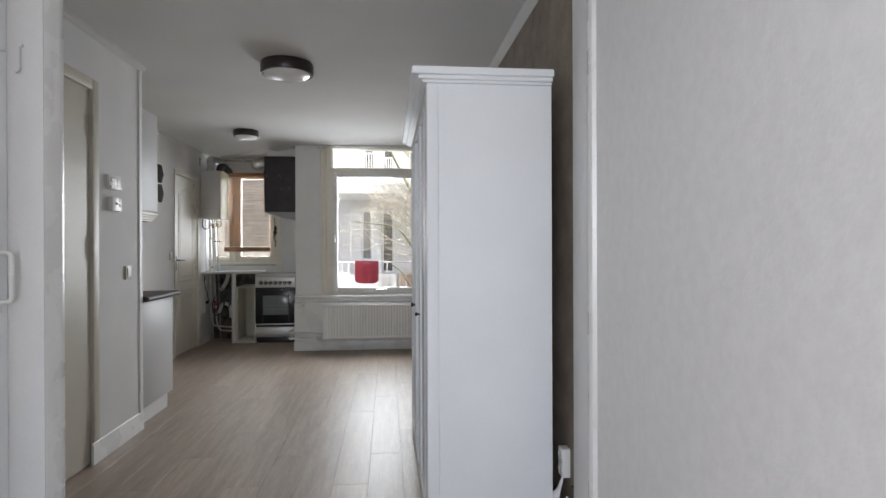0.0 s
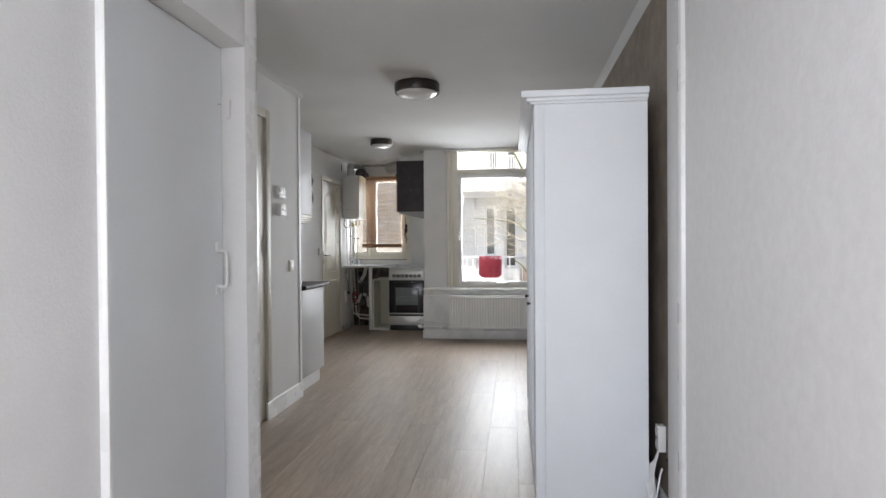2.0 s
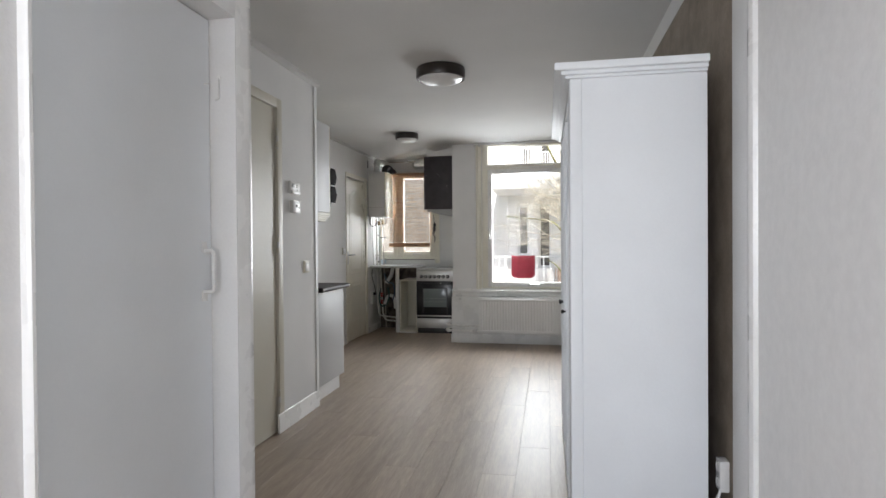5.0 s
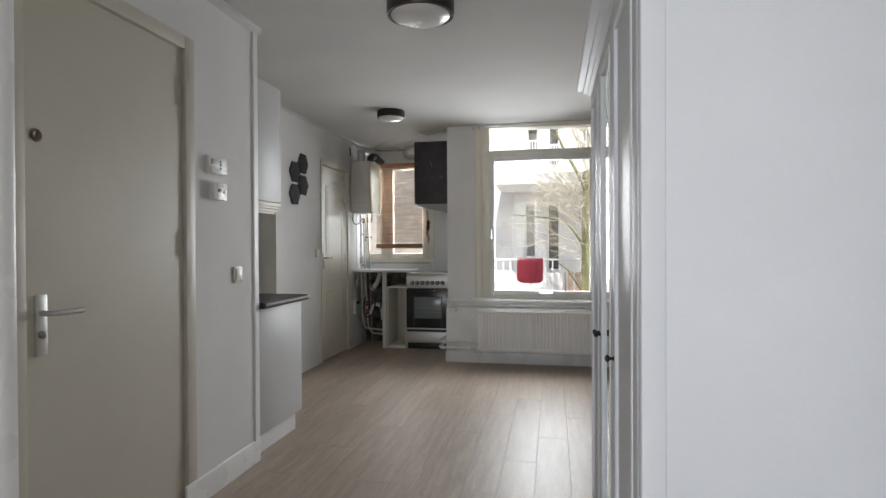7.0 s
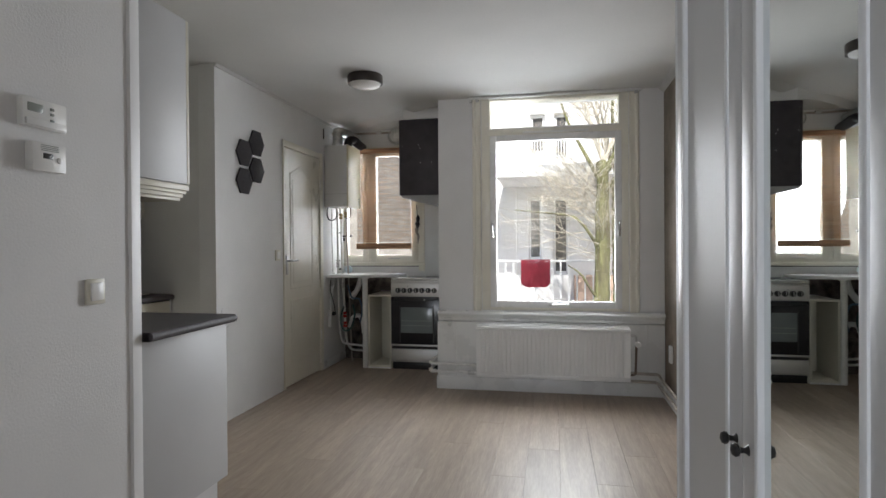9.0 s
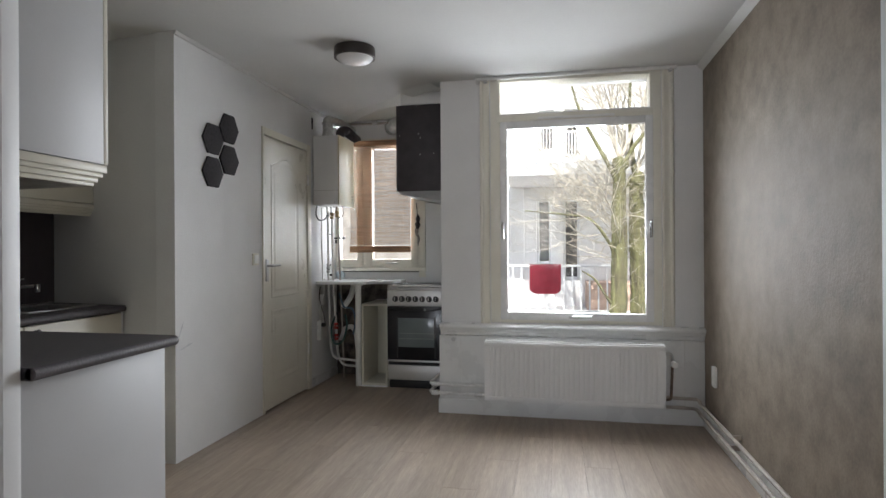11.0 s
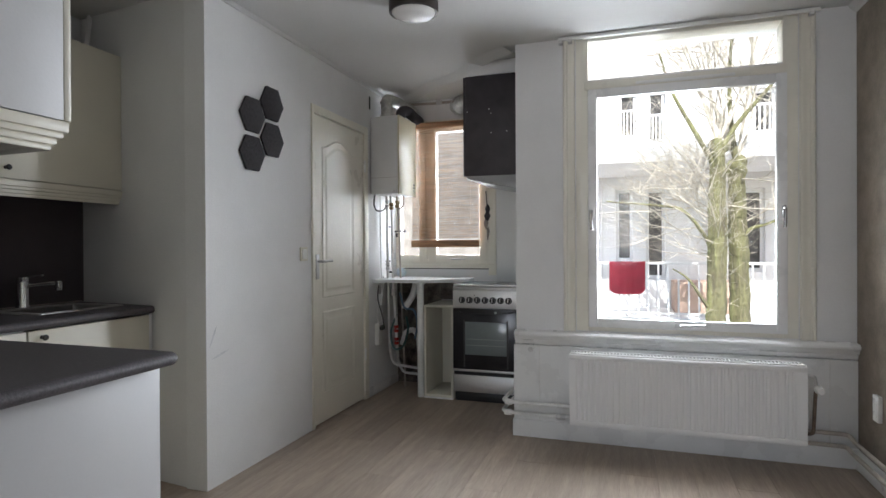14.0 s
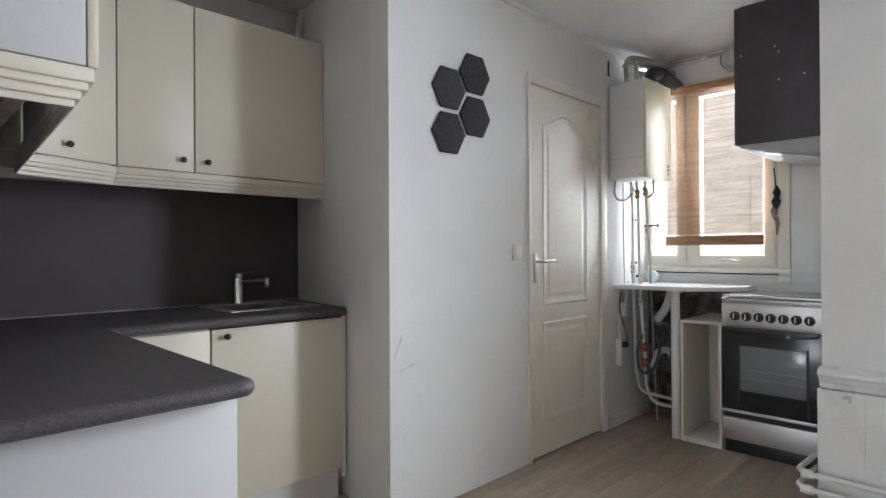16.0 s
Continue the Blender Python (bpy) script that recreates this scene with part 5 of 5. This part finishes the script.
pipe_run("water_hose", curve_points([(-2.0, 7.75, 0.62), (-2.03, 7.70, 0.48), (-1.99, 7.66, 0.36), (-1.92, 7.68, 0.37), (-1.89, 7.72, 0.50), (-1.92, 7.76, 0.60)], 6), 0.009, M_GREEN, "looped dark green hose below the table", 8)
pipe_run("water_hose", curve_points([(-1.96, 7.72, 0.80), (-1.91, 7.70, 0.68), (-1.84, 7.72, 0.66), (-1.82, 7.75, 0.55), (-1.86, 7.8, 0.42)], 6), 0.008, M_BLUE, "blue-grey hose below the table", 8)
pipe_run("drain_pipe", [(-1.875, 7.86, 0.86), (-1.89, 7.83, 0.76), (-1.955, 7.80, 0.66)], 0.026, M_PLASTIC, "short white plastic drain pipe", 14)
pipe_run("drain_trap", [(-1.99, 7.84, 0.36), (-1.95, 7.83, 0.47), (-1.88, 7.83, 0.49), (-1.84, 7.83, 0.42), (-1.83, 7.83, 0.30)], 0.022, M_PLASTIC, "white plastic drain trap", 14)
pipe_run("drain_pipe", [(-1.83, 7.90, 0.32), (-1.83, 7.92, 0.02)], 0.020, M_BLACK, "dark drain stub near the floor", 12)
for x, y, z, m in ((-2.055, 7.695, 1.515, M_STEEL), (-2.018, 7.695, 1.495, M_BRASS), (-1.972, 7.71, 1.51, M_BRASS), (-2.055, 7.70, 1.01, M_STEEL), (-2.015, 7.72, 0.80, M_STEEL), (-2.003, 7.745, 0.50, M_RED), (-2.003, 7.75, 0.40, M_RED)):
    v = thing("pipe_valve", (x, y, z), "small worn metal valve on the boiler pipes", "valve", "pipe valves")
    part("nut", lathe([(0.017, -0.028), (0.019, -0.02), (0.019, -0.008), (0.014, -0.004), (0.014, 0.006), (0.019, 0.010), (0.019, 0.024), (0.016, 0.028)], (x, y, z), "z", 8), m, v)
    part("tap_lever", tube([(x, y, z), (x + 0.008, y - 0.026, z + 0.002), (x + 0.03, y - 0.03, z + 0.004)], 0.0042, 7), M_BRASS if m is M_BRASS else M_STEEL, v)
for k, (z, y) in enumerate(((1.05, 7.72), (1.33, 7.73), (0.96, 7.79))):
    solid("pipe_clip", box(-2.076, -2.044, y - 0.012, y + 0.02, z - 0.008, z + 0.008, 0.003), M_BLACK, "dark plastic pipe clip", "clip", (-2.04, y, z), "pipe clips")
ext = thing("extension_socket", (XK + 0.03, 7.60, 0.48), "white extension socket hanging by its cable on the wall", "socket")
part("case", box(XK + 0.004, XK + 0.04, 7.575, 7.645, 0.39, 0.56, 0.008), M_PLASTIC, ext)
part("plug", lathe([(0.02, 0.038), (0.02, 0.055), (0.014, 0.072)], (XK, 7.61, 0.525), "x", 16), M_BLACK, ext, "black plug")
part("cable", tube(curve_points([(XK + 0.07, 7.61, 0.525), (XK + 0.06, 7.60, 0.62), (XK + 0.03, 7.585, 0.75), (XK + 0.02, 7.62, 0.86)], 6), 0.0045, 7), M_BLACK, ext)
part("white_cable", tube(curve_points([(XK + 0.025, 7.60, 0.56), (XK + 0.03, 7.58, 0.68), (XK + 0.045, 7.64, 0.80), (XK + 0.03, 7.70, 0.93)], 6), 0.005, 7), M_CABLE, ext)
ext = thing("wall_box", (XK + 0.02, 7.66, 0.76), "small white junction box on the alcove wall", "junction box")
part("case", box(XK + 0.002, XK + 0.04, 7.63, 7.70, 0.70, 0.79, 0.006), M_PLASTIC, ext)
part("cable", tube(curve_points([(XK + 0.03, 7.66, 0.79), (XK + 0.03, 7.65, 1.0), (XK + 0.02, 7.66, 1.3), (XK + 0.02, 7.66, 1.57)], 5), 0.0045, 7), M_CABLE, ext)
skirting("y", 7.47, YA - 0.01, XK, 1, 0.07, 0.010)

# ---- outside ----
M_RENDER = material("white_render", (0.76, 0.75, 0.735), 0.9, var=0.06, scale=0.8, grain=30, bump=0.2)
M_BAND = material("grey_lintel_band", (0.42, 0.40, 0.37), 0.9, var=0.1, scale=1.5, grain=30, bump=0.2)
M_BARK = material("mossy_bark", (0.19, 0.19, 0.085), 0.95, var=0.3, scale=9, grain=60, bump=0.9, stretch=(1, 1, 0.25), dist=0.02, col2=(0.11, 0.095, 0.06))
# twig colour raised to carry the bright sun on the bark
M_TWIG = material("sun_brightened_twig", (0.55, 0.50, 0.41), 0.8, var=0.2, scale=10, grain=60, bump=0.2)
M_RAILING = material("white_railing_paint", (0.80, 0.80, 0.79), 0.5, var=0.02)
M_CLOTH = material("red_cloth", (0.36, 0.045, 0.07), 0.9, var=0.1, scale=8, grain=150, bump=0.3)
# darkness of the unlit rooms opposite, put into wall and floor colour
M_DARKROOM = material("room_shade", (0.16, 0.15, 0.14), 0.9, var=0.1)
M_BRICK = material("orange_brick_step", (0.50, 0.36, 0.28), 0.9, var=0.15, scale=6, grain=40, bump=0.3)
# opaque panes, painted dark for the unlit rooms behind them
M_PANEGREY = material("pane_with_room_shade", (0.11, 0.105, 0.10), 0.3, var=0.3, scale=2, grain=20, bump=0.0, spec=0.12)
# darker wing colour that tones down the brightness behind the alcove blind
M_WINGDIM = material("dimmed_wing_render", (0.33, 0.30, 0.265), 0.9, var=0.12, scale=5, grain=40, bump=0.3)
M_GROUND = material("paving", (0.22, 0.21, 0.195), 0.95, var=0.12, scale=1.2, grain=20, bump=0.3)
setting("ground", box(-400, 400, YW + 0.35, 800, -3.2, -3.0), M_GROUND, "grey paved courtyard ground outside", "ground")

FYB = 13.3
bld = thing("apartment_building", (0, FYB + 1, -3.0), "white rendered apartment building across the courtyard", "building")
openings = [(-0.40, -0.13, 0.90, 2.10), (0.07, 0.37, 0.62, 2.10), (1.30, 1.80, 0.75, 2.05), (-0.35, -0.07, 2.95, 3.70), (0.10, 0.37, 2.85, 3.70), (1.62, 1.97, 2.9, 3.6),
            (3.2, 4.0, 0.7, 2.0), (3.2, 4.0, 2.9, 3.9), (-5.4, -4.6, 0.8, 2.0), (-5.4, -4.6, 2.9, 3.9)]
xs = sorted({-11.0, 9.0, *[v for o in openings for v in o[:2]]})
zs = sorted({-3.0, 6.2, *[v for o in openings for v in o[2:]]})
bm = bmesh.new()
for x0, x1 in zip(xs, xs[1:]):
    run = None
    for z0, z1 in zip(zs, zs[1:]):
        mx_, mz = (x0 + x1) / 2, (z0 + z1) / 2
        hole = any(o[0] < mx_ < o[1] and o[2] < mz < o[3] for o in openings)
        if not hole:
            run = (run[0] if run else z0, z1)
        if (hole or z1 == zs[-1]) and run:
            box(x0, x1, FYB, FYB + 0.3, run[0], run[1], bm=bm)
            run = None
part("wall", bm, M_RENDER, bld, smooth=False)
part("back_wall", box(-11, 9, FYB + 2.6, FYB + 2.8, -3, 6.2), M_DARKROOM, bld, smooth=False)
for x in (-11.0, 8.8):
    part("end_wall", box(x, x + 0.2, FYB + 0.3, FYB + 2.6, -3, 6.2), M_RENDER, bld, smooth=False)
for z in (0.0, 2.4):
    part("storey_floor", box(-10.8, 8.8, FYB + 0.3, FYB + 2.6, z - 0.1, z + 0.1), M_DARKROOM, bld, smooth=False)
part("roof", box(-11.2, 9.2, FYB - 0.25, FYB + 3.0, 6.2, 6.45, 0.02), M_BAND, bld)
part("balcony_slab", box(-0.85, 9, 11.6, FYB - 0.002, 2.30, 2.50, 0.01), M_RENDER, bld, "deep concrete balcony slab with a shaded underside")
for x0, x1, z0, z1 in openings:
    w = part("window", box(x0, x0 + 0.05, FYB + 0.1, FYB + 0.16, z0, z1, 0.005), M_RAILING, bld, "white framed window, panes painted with the room's dimness")
    part("frame", box(x1 - 0.05, x1, FYB + 0.1, FYB + 0.16, z0, z1, 0.005), M_RAILING, w)
    part("frame", box(x0 + 0.05, x1 - 0.05, FYB + 0.1, FYB + 0.16, z0, z0 + 0.06, 0.005), M_RAILING, w)
    part("frame", box(x0 + 0.05, x1 - 0.05, FYB + 0.1, FYB + 0.16, z1 - 0.06, z1, 0.005), M_RAILING, w)
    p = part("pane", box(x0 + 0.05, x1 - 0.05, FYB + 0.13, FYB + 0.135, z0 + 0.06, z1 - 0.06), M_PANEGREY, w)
    if z0 > 2.5:
        for k in range(5):
            x = x0 + (x1 - x0) * (k + 0.5) / 5
            part("bar", box(x - 0.012, x + 0.012, FYB - 0.03, FYB - 0.006, z0, z0 + 0.42), M_RAILING, w)
        part("rail", box(x0 - 0.02, x1 + 0.02, FYB - 0.035, FYB - 0.002, z0 + 0.42, z0 + 0.45), M_RAILING, w)

gal = thing("access_gallery", (0, 12.6, -3.0), "white concrete walkway with orange step in front of the building", "walkway")
part("slab", box(-9, 9, 11.95, FYB, -0.02, 0.16, 0.01), M_RENDER, gal)
part("step", box(0.45, 1.45, 12.55, FYB - 0.01, 0.16, 0.62, 0.01), M_BRICK, gal, "orange brick planter block")
for x in (-8, -4, 0, 4, 8):
    part("column", box(x - 0.12, x + 0.12, 12.4, 12.64, -3.0, -0.02, 0.01), M_RENDER, gal)
rl = thing("railing", (0, 12.0, 0.16), "white metal balustrade with thin bars", "railing")
part("top_rail", box(-6, 6, 11.98, 12.02, 0.90, 0.935, 0.005), M_RAILING, rl)
part("bottom_rail", box(-6, 6, 11.985, 12.015, 0.20, 0.225, 0.004), M_RAILING, rl)
for k in range(92):
    x = -6 + 12 * k / 91
    part("baluster", box(x - 0.011, x + 0.011, 11.99, 12.01, 0.16, 0.905), M_RAILING, rl, smooth=False)
bm = bmesh.new()
cols = 14
g = []
for i in range(cols + 1):
    u = i / cols
    x = -0.462 + 0.485 * u
    row = []
    for j in range(9):
        w = j / 8
        z = 0.945 - (0.47 - 0.07 * abs(2 * u - 1) ** 6) * w
        y = 11.955 - 0.012 * math.sin(u * 14 + w * 2) * w - 0.01
        row.append(bm.verts.new((x, y, z)))
    g.append(row)
for i in range(cols):
    for j in range(8):
        bm.faces.new((g[i][j], g[i + 1][j], g[i + 1][j + 1], g[i][j + 1]))
bmesh.ops.solidify(bm, geom=list(bm.faces), thickness=0.006)
solid("hanging_cloth", bm, M_CLOTH, "red cloth hung over the white balustrade", "cloth", (-0.22, 11.96, 0.47))
wing = thing("building_wing", (-1.3, 11.0, -3.0), "plain white projecting wing of the building", "building")
part("wall", box(-2.0, -0.62, 13.26, FYB, 0.17, 6.0, 0.01), M_RENDER, wing)
# stretch added in the darker colour to dim the blind's background
part("dimmed_wall", box(-6.2, -2.0, 13.26, FYB, 0.17, 6.0, 0.01), M_WINGDIM, wing, "pale grey-beige part of the wing, dimmed in its colour")
part("coping", box(-6.25, -0.60, 13.22, FYB, 6.0, 6.1, 0.01), M_BAND, wing)


def tree(x, y, r, lean, seed, label, fork):
    t = thing("tree", (x, y, -3.0), label, "tree", "bare trees")
    rg = random.Random(seed)
    pts = [(x - lean * 0.9, y, -3.0), (x - lean * 0.3, y + 0.02, -0.6), (x, y, 0.9), (x + lean * 0.2, y + 0.02, fork - 0.5), (x + lean * 0.3, y + 0.03, fork)]
    line = curve_points(pts, 12)
    line = [p + Vector((rg.uniform(-1, 1), rg.uniform(-1, 1), 0)) * 0.008 for p in line]
    bark = tube(line, r * 1.2, 18, r2=r * 0.78)
    head = line[-1]
    for k in range(14):
        a = rg.uniform(0, 2 * math.pi)
        c = head + Vector((math.cos(a) * r * 0.5, math.sin(a) * r * 0.5, rg.uniform(-0.12, 0.05)))
        lathe([(0.002, -r * 0.7), (r * 0.45, -r * 0.5), (r * 0.62, 0), (r * 0.4, r * 0.5), (0.002, r * 0.65)], c, "z", 9, bm=bark)
    for v in bark.verts:
        d = 0.006 * math.sin(v.co.z * 3 + v.co.x * 60 + v.co.y * 30)
        v.co.x += d + rg.uniform(-0.004, 0.004)
        v.co.y += d + rg.uniform(-0.004, 0.004)
    part("trunk", bark, M_BARK, t, "mossy trunk with a knobbly pollarded head")
    limbs, twigs = bmesh.new(), bmesh.new()

    def grow(p, d, length, rad, level):
        n = 4
        q = [p]
        for _ in range(n):
            d = (d + Vector((rg.uniform(-1, 1), rg.uniform(-1, 1), rg.uniform(-0.6, 0.9))) * (0.16 + 0.07 * level)).normalized()
            q.append(q[-1] + d * length / n)
        tube(q, rad, 6 if level < 2 else 4, bm=limbs if level < 1 else twigs, r2=rad * 0.45)
        if level < 3:
            for k in range((6, 5, 3)[level]):
                u = rg.uniform(0.25, 1.0)
                i = min(n - 1, int(u * n))
                s = q[i].lerp(q[i + 1], u * n - i)
                dd = (d * 0.7 + Vector((rg.uniform(-1, 1), rg.uniform(-1, 1), rg.uniform(-0.5, 0.8)))).normalized()
                grow(s, dd, length * rg.uniform(0.42, 0.66), rad * 0.48, level + 1)
    for k in range(7):
        a = 2 * math.pi * k / 7 + rg.uniform(-0.4, 0.4)
        grow(head, Vector((0.45 * math.cos(a), 0.3 * math.sin(a), 1.0)).normalized(), rg.uniform(1.3, 2.2), r * rg.uniform(0.13, 0.20), 0)
    for k in range(15):
        s = line[int(rg.uniform(0.50, 0.98) * (len(line) - 1))]
        a = rg.uniform(0, 2 * math.pi) if k % 2 else math.pi + rg.uniform(-0.6, 0.6)
        grow(s, Vector((math.cos(a), 0.7 * math.sin(a), rg.uniform(-0.15, 0.8))).normalized(), rg.uniform(0.7, 1.5), r * rg.uniform(0.05, 0.09), 0)
    for k in range(45):
        s = line[int(rg.uniform(0.35, 1.0) * (len(line) - 1))]
        a = rg.uniform(0, 2 * math.pi)
        grow(s, Vector((math.cos(a), 0.7 * math.sin(a), rg.uniform(-0.5, 0.8))).normalized(), rg.uniform(0.15, 0.45), 0.0035, 2)
    part("limbs", limbs, M_TWIG, t)
    tagged(part("twigs", twigs, M_TWIG, t, "fine bare twigs, sunlight painted into their colour"), kind="stuff")
    return t


tree(0.755, 10.6, 0.104, 0.06, 3, "bare tree with mossy trunk close to the window", 2.32)
tree(1.035, 10.9, 0.108, -0.06, 8, "second bare mossy tree trunk beside the first", 2.15)
for pts, r in (([(0.70, 10.58, 1.05), (0.64, 10.55, 1.25), (0.40, 10.5, 1.56), (0.10, 10.45, 1.63), (-0.45, 10.4, 1.69)], 0.026),
               ([(0.69, 10.58, 0.42), (0.60, 10.55, 0.55), (0.45, 10.52, 0.78), (0.28, 10.5, 0.90)], 0.024),
               ([(1.06, 10.88, 1.22), (1.16, 10.86, 1.36), (1.39, 10.84, 1.44), (1.9, 10.8, 1.75)], 0.026),
               ([(0.74, 10.59, 2.05), (0.62, 10.58, 2.30), (0.30, 10.57, 2.92), (0.15, 10.56, 3.4)], 0.034),
               ([(0.80, 10.6, 2.25), (0.98, 10.58, 2.55), (1.35, 10.56, 3.0), (1.6, 10.55, 3.5)], 0.032),
               ([(1.02, 10.88, 2.05), (0.96, 10.86, 2.5), (0.93, 10.85, 3.1), (0.98, 10.85, 3.9)], 0.04)):
    b_ = thing("tree_branch", pts[0], "low mossy side branch of the bare tree", "branch", "low branches")
    part("limb", tube(curve_points(pts, 5), r, 8, r2=r * 0.35), M_BARK, b_)

# ---- floor planks ----
PW, PL, GAP = 0.1785, 1.28, 0.0009
plank_mesh = {}


def plank(x, y0, y1):
    L = round(y1 - y0, 3)
    if L not in plank_mesh:
        bm = box(0, PW - GAP, 0, L - GAP, -0.006, 0.0)
        top = [e for e in bm.edges if all(abs(v.co.z) < 1e-6 for v in e.verts)]
        bmesh.ops.bevel(bm, geom=top, offset=0.0007, segments=1, affect="EDGES")
        plank_mesh[L] = finish(bm, "plank", M_FLOOR, (0, 0, 0))
    ob = new("plank", plank_mesh[L])
    ob.location = (x, y0, 0)
    ob.parent = floor


X_START = -0.069 - PW * 18
for c in range(25):
    x = X_START + PW * c
    if x > 1.05 or x < -3.3:
        continue
    off = (c * 0.42) % PL
    edges = [Y0 - 0.1] + [Y0 - 0.1 + off + PL * k for k in range(0, 12)]
    last = 8.24 if x < -0.93 else YW + 0.28
    edges = [e for e in edges if e < last - 0.06] + [last]
    for a_, b_ in zip(edges, edges[1:]):
        if b_ - a_ > 0.05:
            plank(x, round(a_, 3), round(b_, 3))
